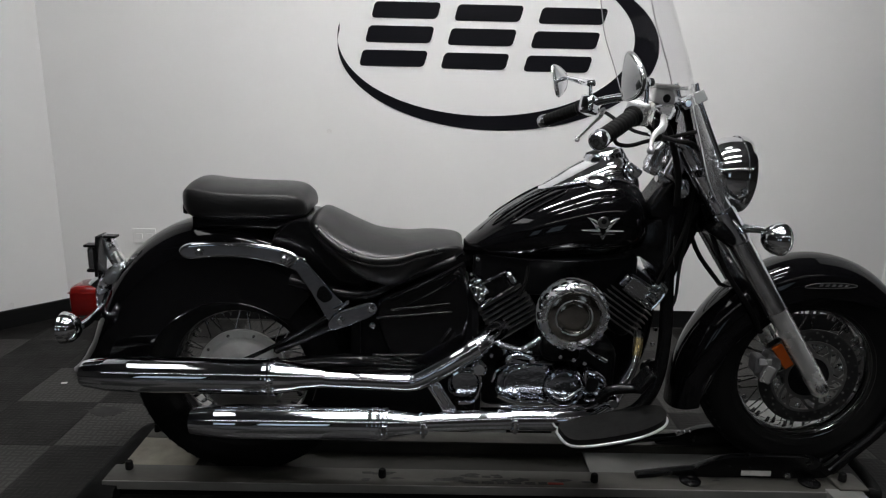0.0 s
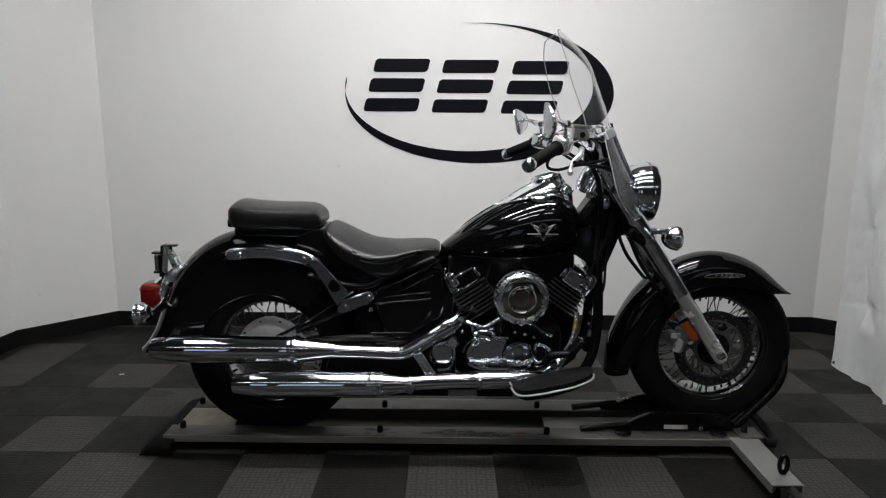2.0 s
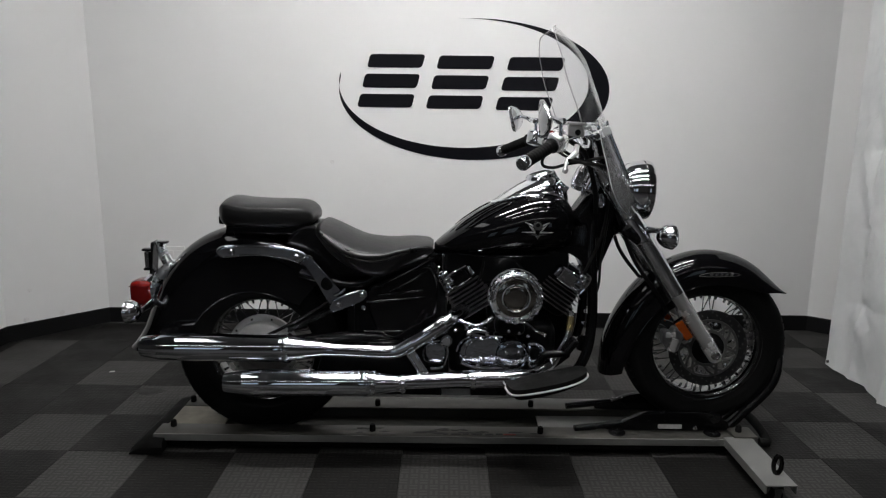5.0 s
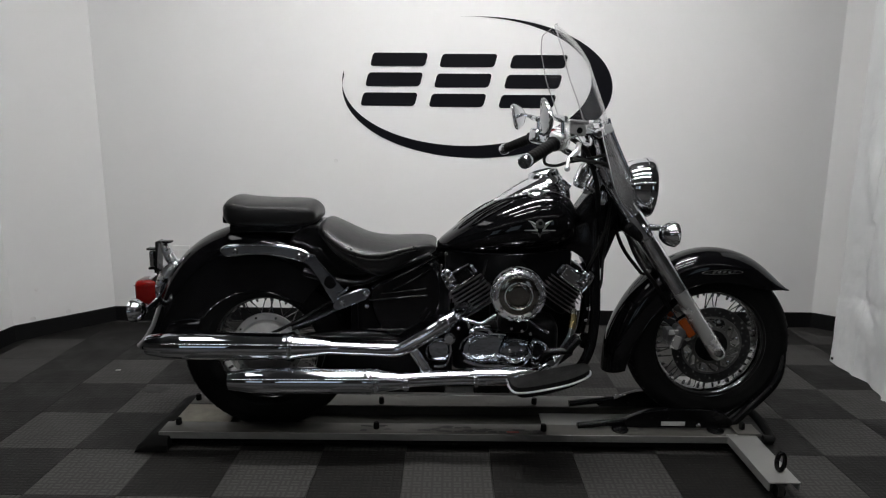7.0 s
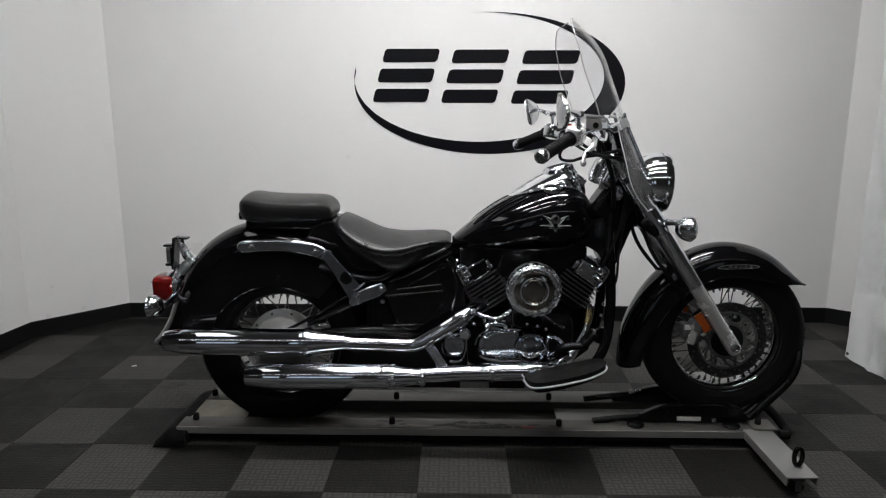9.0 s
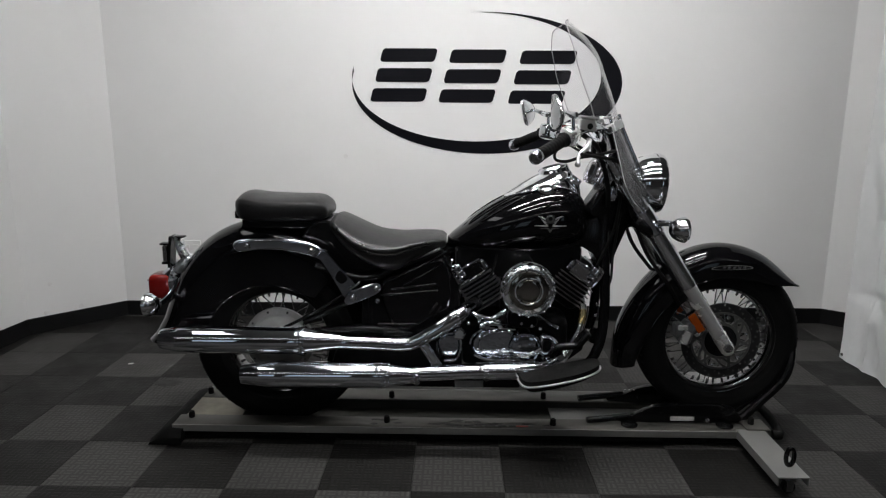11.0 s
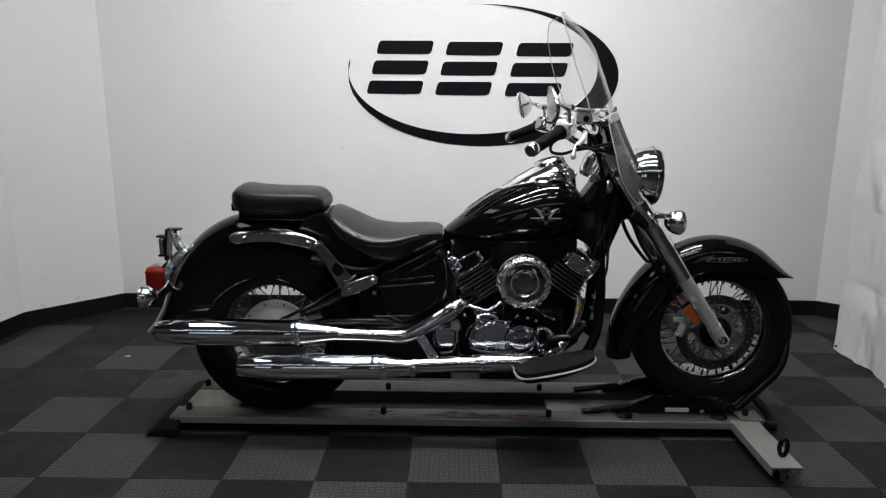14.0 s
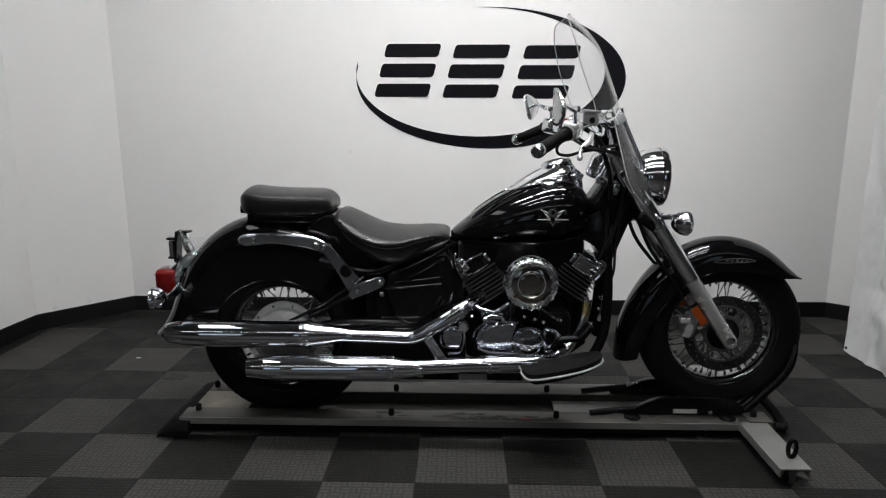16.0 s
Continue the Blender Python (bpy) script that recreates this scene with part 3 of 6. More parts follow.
part("corner_plate", box((1.765, -0.078, LIFT_Z + 0.0075), (0.085, 0.085, 0.005), 0.0015), ALUMINIUM, dolly, "aluminium corner plate")
for bx, by in ((-0.345, -0.057), (-0.351, 0.163), (0.40, -0.078), (0.397, 0.145), (1.014, 0.150), (1.02, -0.085), (1.754, -0.075)):
    part("rubber_stop", lathe([(0, 0.0105), (0.004, 0.0115), (0.022, 0.0105), (0.025, 0.008), (0.025, 0)], (bx, by, LIFT_Z + (0.009 if bx > 1.7 else 0.0)), (0, 0, 1), 12), RUBBER, dolly, "black rubber stop")


def caster(x, y, metal):
    wheel = part("caster", join(lathe([(-0.011, 0.0), (-0.011, 0.017), (-0.007, 0.021), (0.007, 0.021), (0.011, 0.017), (0.011, 0.0)], (x, y, 0.0215), (0, 1, 0), 20)), RUBBER, dolly, "small black caster wheel")
    part("fork", join(box((x, y - 0.015, 0.030), (0.022, 0.003, 0.040), 0.001), box((x, y + 0.015, 0.030), (0.022, 0.003, 0.040), 0.001), box((x, y, 0.0505), (0.034, 0.036, 0.004), 0.001)), metal, wheel, "caster fork")


for cx, cy in ((1.735, -0.41), (1.735, 0.43), (-0.405, -0.10), (-0.405, 0.20)):
    caster(cx, cy, CHROME_DULL if cx > 0 else STEEL_BLACK)
ramp = [(-0.345, 0.054), (-0.400, 0.058), (-0.420, 0.055), (-0.461, 0.018), (-0.466, 0.005), (-0.345, 0.006)]
part("end_ramp", skin([[(x - d, y, z * k) for x, z in ramp] for y, d, k in ((-0.160, 0.006, 0.55), (-0.140, 0.010, 0.85), (-0.110, 0.008, 1.0), (0.20, 0.0, 1.0), (0.24, -0.004, 0.9))]), RUBBER, dolly, "black steel end ramp", angle=50)
part("end_bar", tube([(1.885, 0.26, 0.040), (1.885, 0.08, 0.045), (1.875, -0.06, 0.030), (1.84, -0.07, 0.030)], 0.017, 10, 3), RUBBER, dolly, "black steel end bar")
part("pull_ring", tube([(1.752 + 0.013 * math.sin(a), -0.372, LIFT_Z + 0.040 - 0.030 * math.cos(a)) for a in [2 * math.pi * k / 14 for k in range(15)]], 0.0075, 10, 2), STEEL_BLACK, dolly, "thick black pull ring")
for k, (sx, sw) in enumerate(((0.66, 0.02), (0.69, 0.035), (0.735, 0.02), (0.765, 0.04), (0.815, 0.03), (0.855, 0.025))):
    part("print_bar", box((sx + sw / 2, -0.100 + 0.001 * (k % 2), LIFT_Z + 0.0006), (sw, 0.011, 0.0008)), DARK_PRINT, dolly)
part("print_bar", box((0.905, -0.100, LIFT_Z + 0.0006), (0.045, 0.010, 0.0008)), RED_PRINT, dolly, "faded red print")
for k in range(3):
    part("print_bar", box((0.67 + 0.035 * k, -0.070, LIFT_Z + 0.0006), (0.026, 0.008, 0.0008)), DARK_PRINT, dolly)

rng = random.Random(5)
for k in range(26):
    sx, sy = rng.choice((0.40, 0.46, 0.62, 0.78, 0.95, 1.20, 1.42)) + rng.uniform(-0.05, 0.05), -0.076 + rng.uniform(-0.024, 0.026)
    sr = rng.uniform(0.006, 0.020)
    blot = [(sx + 1.9 * sr * rng.uniform(0.6, 1.1) * math.cos(q), max(-0.112, min(-0.040, sy + 0.55 * sr * rng.uniform(0.6, 1.1) * math.sin(q)))) for q in [2 * math.pi * j / 11 for j in range(11)]]
    part("smudge", skin([[(x, y, z) for x, y in blot] for z in (LIFT_Z - 0.001, LIFT_Z + 0.0004)]), DARK_PRINT, dolly, "dark rubbed smudge")

# ---- wheel chock clamped on the platform ----
chock = new("wheel_chock")
chock.location = (0, 0, 0)
tagged(chock, "black steel front wheel chock bolted on the platform", "wheel chock")
for y, tag in ((-0.045, "front"), (0.135, "rear")):
    y0, y1 = y - 0.012, y + 0.012
    side = rounded([(1.27, 0.070), (1.33, 0.098), (1.40, 0.128), (1.48, 0.138), (1.58, 0.138), (1.66, 0.134), (1.705, 0.115), (1.715, 0.072), (1.5, 0.068)], 4)
    part("side_plate", prism(side, y0, y1, 0.002), STEEL_BLACK, chock, "black steel side plate")
    z = 0.062 if y < 0 else 0.070
    part("tube_arm", tube([(1.150, y - 0.012, z + 0.010), (1.22, y - 0.006, z + 0.016), (1.33, y, z + 0.026)], 0.0125, 12, 3), STEEL_BLACK, chock, "black tube arm")
part("hoop", tube([(1.69, -0.030, 0.062), (1.735, -0.030, 0.074), (1.80, -0.030, 0.140), (1.872, -0.030, 0.222), (1.902, -0.022, 0.285), (1.916, 0.005, 0.345), (1.930, 0.045, 0.372), (1.944, 0.090, 0.355), (1.935, 0.112, 0.300), (1.86, 0.118, 0.205), (1.745, 0.120, 0.095), (1.68, 0.120, 0.085)], 0.0150, 12, 5), STEEL_BLACK, chock, "bent black tube hoop")
part("hoop", tube([(1.70, 0.095, 0.090), (1.74, 0.095, 0.110), (1.83, 0.095, 0.205), (1.885, 0.085, 0.275), (1.905, 0.045, 0.305), (1.885, 0.005, 0.275), (1.83, -0.005, 0.205), (1.74, -0.005, 0.110), (1.70, -0.005, 0.085)], 0.012, 12, 5), STEEL_BLACK, chock, "bent black tube hoop")
part("cradle", prism(rounded([(1.60, 0.075), (1.72, 0.082), (1.80, 0.16), (1.845, 0.24), (1.83, 0.25), (1.77, 0.165), (1.70, 0.105), (1.60, 0.085)], 3), 0.0, 0.09, 0.002), STEEL_BLACK, chock)
for fx in (1.305, 1.658):
    part("foot", join(lathe([(0, 0.031), (0.004, 0.031), (0.009, 0.022), (0.010, 0.0)], (fx, -0.075, LIFT_Z + 0.0005), (0, 0, 1), 20), bolt((fx, -0.075, LIFT_Z + 0.010), 0.008, (0, 0, 1))), STEEL_BLACK, chock, "round bolted foot")
part("sticker", box((1.506, -0.0585, 0.084), (0.088, 0.002, 0.016)), STICKER_WHITE, chock, "small white sticker")
for k in range(3):
    part("rivet", bolt((1.335 + 0.018 * k, 0.1225, 0.118), 0.0035), CHROME_DULL, chock)
part("knob", bolt((1.598, -0.060, 0.080), 0.009), CHROME_DULL, chock, "bright bolt head")

# ---- the motorcycle ----
bike = new("motorcycle")
bike.location = (0, BIKE_Y, 0)
tagged(bike, "glossy black cruiser motorcycle with chrome exhausts and windshield on the platform", "motorcycle")
FW, RW = Vector((1.638, 0, 0.378)), Vector((-0.014, 0, 0.351))


def spoke_mesh(r0, r1, y0, y1, turn, name):
    a = Vector((r0, y0, 0))
    b = Vector((r1 * math.cos(turn), y1, r1 * math.sin(turn)))
    return finish(name, tube([a, b], 0.0021, 6, 1), SPOKE_CHROME)


def wheel(name, c, tyre_r, tyre_w, rim_r, hub_r, hub_w, label):
    ob = new(name)
    ob.parent = bike
    ob.location = c
    tagged(ob, label=label)
    h = tyre_w / 2
    prof = [(-h * 0.72, rim_r - 0.004), (-h * 0.95, rim_r + 0.02), (-h, (rim_r + tyre_r) / 2 + 0.004), (-h * 0.9, tyre_r - 0.022), (-h * 0.66, tyre_r - 0.008), (-h * 0.3, tyre_r - 0.001)]
    prof += [(-0.006, tyre_r), (-0.004, tyre_r - 0.006), (0.004, tyre_r - 0.006), (0.006, tyre_r)] + [(-a, r) for a, r in reversed(prof)]
    prof += [(h * 0.55, rim_r - 0.008), (-h * 0.55, rim_r - 0.008)]
    part("tyre", lathe(prof, (0, 0, 0), (0, 1, 0), 72, closed=True), RUBBER, ob, "black rubber tyre")
    for s in (-1, 1):
        groove = finish("tread_groove", moved(box((0, 0, 0), (0.006, h * 0.5, 0.004)), Matrix.Translation((0, s * h * 0.55, tyre_r - 0.0085)) @ pose(0, 0, 0, -s * 16, 0, s * 28)), ENGINE_BLACK)
        for k in range(60):
            o = new("tread_groove", groove)
            o.parent = ob
            o.matrix_local = pose(0, 0, 0, 0, 6 * k, 0)
    w = tyre_w * 0.36
    # flange, bead seat and drop centre; the side that faces the hub is a shallow double curve
    rim = [(-w, rim_r - 0.003), (-w - 0.005, rim_r + 0.004), (-w - 0.005, rim_r + 0.009), (-w - 0.001, rim_r + 0.011), (-w + 0.004, rim_r + 0.006), (-w * 0.80, rim_r + 0.001), (-w * 0.50, rim_r - 0.008), (0, rim_r - 0.012)]
    rim = rim + [(-u, r) for u, r in reversed(rim[:-1])]
    under = [(w * 0.93, rim_r - 0.006), (w * 0.82, rim_r - 0.005), (w * 0.72, rim_r - 0.008), (w * 0.58, rim_r - 0.0135), (w * 0.40, rim_r - 0.0165), (w * 0.20, rim_r - 0.018), (0, rim_r - 0.0185)]
    part("rim", lathe(rim + under + [(-u, r) for u, r in reversed(under[:-1])], (0, 0, 0), (0, 1, 0), 72, closed=True), RIM_CHROME, ob, "dull chrome wire wheel rim")
    part("rim_bead", lathe([(-w * 0.80 - 0.0018, rim_r - 0.0065), (-w * 0.80, rim_r - 0.0045), (-w * 0.80 + 0.0018, rim_r - 0.0065), (-w * 0.80, rim_r - 0.0085)], (0, 0, 0), (0, 1, 0), 64, closed=True), SPOKE_CHROME, ob, "bright rim edge")
    nipple = finish("spoke_nipple", lathe([(0.0, 0.0045), (0.004, 0.005), (0.014, 0.0038), (0.014, 0.0)], (0, 0, 0), (-1, 0, 0), 8), SPOKE_CHROME)
    for k in range(40):
        o = new("spoke_nipple", nipple)
        o.parent = ob
        o.matrix_local = pose(0, 0, 0, 0, 9 * k + 4.5, 0) @ Matrix.Translation((rim_r - 0.017, 0.007 if k % 2 else -0.007, 0))
    part("hub", lathe([(-hub_w, 0.012), (-hub_w, hub_r * 0.55), (-hub_w * 0.85, hub_r), (-hub_w * 0.6, hub_r), (-hub_w * 0.5, hub_r * 0.6), (hub_w * 0.5, hub_r * 0.6), (hub_w * 0.6, hub_r), (hub_w * 0.85, hub_r), (hub_w, hub_r * 0.55), (hub_w, 0.012)], (0, 0, 0), (0, 1, 0), 40), SATIN_ALLOY, ob, "cast alloy hub")
    for s in (-1, 1):
        for t in (-1, 1):
            me = spoke_mesh(hub_r * 0.92, rim_r - 0.020, s * hub_w * 0.7, s * 0.008, t * 0.42, "spoke")
            for k in range(10):
                o = new("spoke", me)
                o.parent = ob
                o.matrix_local = pose(0, 0, 0, 0, 36 * k + (9 if s > 0 else 0) + t * 9, 0)
    return ob


front_wheel = wheel("front_wheel", FW, 0.303, 0.128, 0.203, 0.062, 0.045, "wire-spoked front wheel with brake disc")
rear_wheel = wheel("rear_wheel", RW, 0.321, 0.160, 0.200, 0.085, 0.060, "wire-spoked rear wheel with drum hub")

# brake disc with carrier and holes
def carrier_arm(turn, skew):
    """One flat slanted web of the disc carrier."""
    pts = []
    for r, t, half in ((0.068, 0.0, 0.0065), (0.088, skew * 0.55, 0.0050), (0.106, skew, 0.0075)):
        pts.append((r, turn + t, half / r))
    loop = [(r * math.cos(q - d), r * math.sin(q - d)) for r, q, d in pts] + [(r * math.cos(q + d), r * math.sin(q + d)) for r, q, d in reversed(pts)]
    return prism(loop, -0.0665, -0.0615, 0.0008, 1)


part("brake_disc", lathe([(-0.0645, 0.110), (-0.0650, 0.1105), (-0.0650, 0.1440), (-0.0640, 0.1455), (-0.0600, 0.1455), (-0.0600, 0.110)], (0, 0, 0), (0, 1, 0), 72, closed=True), DISC_STEEL, front_wheel, "drilled steel brake disc")
part("disc_carrier", lathe([(-0.0660, 0.103), (-0.0668, 0.104), (-0.0668, 0.1105), (-0.0655, 0.1115), (-0.0600, 0.1115), (-0.0600, 0.103)], (0, 0, 0), (0, 1, 0), 60, closed=True), CARRIER_GREY, front_wheel, "grey disc carrier ring")
part("disc_carrier", lathe([(-0.0660, 0.060), (-0.0668, 0.061), (-0.0668, 0.0705), (-0.0655, 0.0715), (-0.0600, 0.0715), (-0.0600, 0.060)], (0, 0, 0), (0, 1, 0), 48, closed=True), CARRIER_GREY, front_wheel, "grey disc carrier ring")
part("hub_cap", lathe([(-0.030, 0.066), (-0.058, 0.0655), (-0.064, 0.060), (-0.066, 0.050), (-0.072, 0.044), (-0.076, 0.030), (-0.076, 0.0)], (0, 0, 0), (0, 1, 0), 40), ENGINE_BLACK, front_wheel, "black hub centre")
for k in range(18):
    part("carrier_arm", carrier_arm(2 * math.pi * k / 18, 0.42 if k % 3 else -0.16), CARRIER_GREY, front_wheel, "slanted grey carrier web")
for k in range(6):
    q = k * math.pi / 3 + 0.3
    part("rivet", bolt((0.094 * math.cos(q), -0.0665, 0.094 * math.sin(q)), 0.0068, h=0.004), CHROME, front_wheel, "bright disc bolt")
hole = finish("disc_hole", lathe([(-0.0009, 0.0), (-0.0009, 0.0030), (0.0, 0.0034), (0.0, 0.0)], (0, 0, 0), (0, 1, 0), 8), CHROME_DULL)
for k in range(45):
    o = new("disc_hole", hole)
    o.parent = front_wheel
    q = 2 * math.pi * k / 45
    r = (0.1180, 0.1275, 0.1370)[k % 3]
    o.location = (r * math.cos(q), -0.0650, r * math.sin(q))
part("drum_cover", lathe([(0.0, 0.110), (-0.034, 0.131), (-0.043, 0.131), (-0.045, 0.129), (-0.046, 0.1085), (-0.049, 0.106), (-0.060, 0.1035), (-0.065, 0.098), (-0.070, 0.074), (-0.072, 0.072), (-0.074, 0.069), (-0.0745, 0.064), (-0.075, 0.0)], (0, 0, 0), (0, 1, 0), 56), CAST_ALLOY, rear_wheel, "matt cast alloy drum brake cover")
for k in range(10):
    a = 2 * math.pi * k / 10
    part("bolt", bolt((0.1190 * math.cos(a), -0.0455, 0.1190 * math.sin(a)), 0.0045), CHROME_DULL, rear_wheel)


def fender(c, stations, half, crown=0.07, lean=0.97):
    """A flared guard round a wheel: stations of (degrees, outer radius, skirt radius)."""
    rows = []
    full = half
    for a, ro, ri, taper in spline([q if len(q) == 4 else (*q, 1.0) for q in stations], 6):
        half = full * taper
        d = Vector((math.cos(math.radians(a)), 0, math.sin(math.radians(a))))
        cut = max(ro - crown, ri + 0.001)
        row = [(ri, -half * lean), ((ri * 2 + cut) / 3, -half * (0.45 + 0.55 * lean)), ((ri + 2 * cut) / 3, -half * (0.8 + 0.2 * lean)), (cut, -half)]
        for k in range(1, 12):
            q = math.pi * k / 12
            row.append((cut + (ro - cut) * math.sin(q) ** 0.85, -half * math.cos(q)))
        row += [(r, -y) for r, y in reversed(row[:4])]
        rows.append([Vector(c) + d * r + Vector((0, y, 0)) for r, y in row])
    return sheet(rows)


def shell(ob, t=0.003):
    mod = ob.modifiers.new("thickness", "SOLIDIFY")
    mod.thickness, mod.offset = t, -1
    return ob


shell(part("front_fender", fender(FW, [(197, 0.405, 0.330), (190, 0.392, 0.312), (170, 0.368, 0.270), (150, 0.356, 0.250), (120, 0.356, 0.243), (95, 0.359, 0.243), (70, 0.352, 0.250), (52, 0.342, 0.275), (42, 0.340, 0.322), (40, 0.340, 0.335)], 0.082, 0.075), PAINT_BLACK, bike, "gloss black valanced front fender"))
BADGE_LINE = rounded([(1.575, 0.655), (1.60, 0.666), (1.65, 0.670), (1.70, 0.668), (1.722, 0.662), (1.70, 0.657), (1.64, 0.654)], 3)
badge = part("badge", prism(BADGE_LINE, -0.0855, -0.0835, 0.0006), ENGINE_BLACK, bike, "slim badge strip")
part("badge_edge", tube([(x, -0.0858, z) for x, z in BADGE_LINE + BADGE_LINE[:1]], 0.0010, 6, 1), CARRIER_GREY, badge, "silver outline")
for k in range(5):
    part("badge_mark", prism([(1.612 + 0.018 * k, 0.659), (1.622 + 0.018 * k, 0.659), (1.626 + 0.018 * k, 0.666), (1.616 + 0.018 * k, 0.666)], -0.0865, -0.0850), SILVER_BADGE, badge)
RF = Vector((-0.028, 0, 0.340))
shell(part("rear_fender", fender(RF, [(178.2, 0.486, 0.405, 0.90), (175.5, 0.468, 0.310, 0.94), (171, 0.449, 0.250, 0.98), (164, 0.434, 0.238, 1.0), (152, 0.434, 0.242), (138, 0.450, 0.244), (120, 0.470, 0.244), (103, 0.478, 0.244), (85, 0.470, 0.244), (65, 0.450, 0.240), (50, 0.43, 0.26)], 0.106, 0.09, 1.0), PAINT_BLACK, bike, "gloss black deep rear fender"))

for s in (-1, 1):
    part("fender_lip", tube([(RF.x + 0.2445 * math.cos(math.radians(q)), s * 0.106, RF.z + 0.2445 * math.sin(math.radians(q))) for q in range(48, 166, 6)], 0.0022, 8, 2), PAINT_BLACK, bike, "rolled black fender edge")
    part("fender_lip", tube([(FW.x + r * math.cos(math.radians(q)), s * 0.0797, FW.z + r * math.sin(math.radians(q))) for q, r in ((52, 0.275), (70, 0.250), (95, 0.243), (120, 0.243), (150, 0.250), (170, 0.270), (190, 0.312))], 0.0022, 8, 5), PAINT_BLACK, bike, "rolled black fender edge")

# frame, swingarm and the dark middle
part("frame", join(tube([(1.215, 0, 0.90), (1.12, 0, 0.835), (0.85, 0, 0.77), (0.62, 0, 0.70), (0.45, 0, 0.66)], 0.030, 12),
                   *[tube([(1.20, s * 0.03, 0.93), (1.186, s * 0.06, 0.78), (1.192, s * 0.075, 0.66), (1.198, s * 0.085, 0.50), (1.178, s * 0.10, 0.36), (1.11, s * 0.11, 0.275), (0.95, s * 0.115, 0.255), (0.70, s * 0.115, 0.255), (0.60, s * 0.12, 0.32)], 0.019, 10) for s in (-1, 1)],
                   *[tube([(0.60, s * 0.11, 0.72), (0.45, s * 0.12, 0.665), (0.33, s * 0.125, 0.62), (0.15, s * 0.125, 0.66)], 0.017, 10) for s in (-1, 1)],
                   tube([(1.245, 0, 0.99), (1.29, 0, 0.80)], 0.042, 14, 1)), FRAME_BLACK, bike, "black tubular steel frame")
part("swingarm", join(*[tube([(0.62, s * 0.11, 0.40), (0.35, s * 0.115, 0.425), (0.10, s * 0.11, 0.40), (-0.06, s * 0.10, 0.345)], 0.022, 10) for s in (-1, 1)],
                      *[tube([(0.10, s * 0.108, 0.45), (0.30, s * 0.112, 0.545), (0.42, s * 0.10, 0.60)], 0.014, 10) for s in (-1, 1)]), FRAME_BLACK, bike, "black swingarm")
part("brake_rod", tube([(-0.04, -0.125, 0.40), (0.10, -0.135, 0.47), (0.25, -0.13, 0.56)], 0.006, 8), FRAME_BLACK, bike)
part("seat_base", prism(rounded([(0.10, 0.72), (0.12, 0.80), (0.20, 0.825), (0.30, 0.745), (0.42, 0.665), (0.60, 0.715), (0.62, 0.60), (0.40, 0.56), (0.25, 0.60)], 3), -0.095, 0.095, 0.01), FRAME_BLACK, bike, "black seat base")
part("neck_cover", prism([(1.06, 0.735), (1.06, 0.80), (1.16, 0.84), (1.20, 0.74), (1.19, 0.66), (1.168, 0.665), (1.150, 0.705), (1.11, 0.730)], -0.075, 0.075, 0.006), FRAME_BLACK, bike, "black cover below the tank")
part("head_gusset", prism([(1.135, 0.80), (1.24, 0.90), (1.275, 0.80), (1.222, 0.66), (1.195, 0.60), (1.178, 0.62), (1.170, 0.68)], -0.045, 0.045, 0.008), FRAME_BLACK, bike, "black frame gusset")
part("intake_box", box((0.88, 0, 0.675), (0.46, 0.15, 0.13), 0.02), ENGINE_BLACK, bike, "dark intake below the tank")
part("battery_box", box((0.50, 0, 0.53), (0.34, 0.19, 0.24), 0.02), ENGINE_BLACK, bike, "dark box under the seat")
for s in (-1, 1):
    part("side_cover", moved(prism(rounded([(0.385, 0.60), (0.46, 0.645), (0.59, 0.697), (0.630, 0.66), (0.636, 0.55), (0.610, 0.44), (0.50, 0.42), (0.42, 0.46)], 4), -0.026, 0.0, 0.012, 3), Matrix.Translation((0, s * 0.115 + (0.026 if s > 0 else 0), 0))), PAINT_BLACK, bike, "gloss black side cover")
for (x0, z0), (x1, z1), r in (((0.425, 0.624), (0.622, 0.727), 0.0065), ((0.47, 0.607), (0.60, 0.681), 0.0055)):
    part("frame_rail", tube([(x0, -0.143, z0 - r), ((x0 + x1) / 2, -0.146, (z0 + z1) / 2 - 0.003 - r), (x1, -0.140, z1 - r)], r, 12), PAINT_BLACK, bike, "gloss black frame rail")
for (x0, z0), (x1, z1), r in (((0.425, 0.590), (0.585, 0.610), 0.0045), ((0.385, 0.567), (0.590, 0.586), 0.005), ((0.375, 0.458), (0.515, 0.460), 0.004), ((0.390, 0.415), (0.48, 0.416), 0.004)):
    part("side_crease", tube([(x0, -0.138, z0 - r), ((x0 + x1) / 2, -0.1415, (z0 + z1) / 2 - r), (x1, -0.138, z1 - r)], r, 12), PAINT_BLACK, bike, "gloss black moulded ridge")
for dx in (0.0, 0.013):
    part("side_hook", tube([(0.562 + dx, -0.142, 0.497 - dx), (0.575 + dx, -0.144, 0.517 - dx), (0.588 + dx, -0.142, 0.535 - dx)], 0.004, 8), FRAME_BLACK, bike)


# fuel tank
def ring(x, zt, zb, w, n=28, p=2.4, low=0.5):
    """A tank or cushion section across the bike."""
    zc = zb + (zt - zb) * low
    out = []
    for k in range(n):
        a = 2 * math.pi * k / n
        c, s = math.cos(a), math.sin(a)
        y = w * math.copysign(abs(c) ** (2 / p), c)
        z = zc + (zt - zc if s > 0 else zc - zb) * math.copysign(abs(s) ** (2 / p), s)
        out.append((x, y, z))
    return out


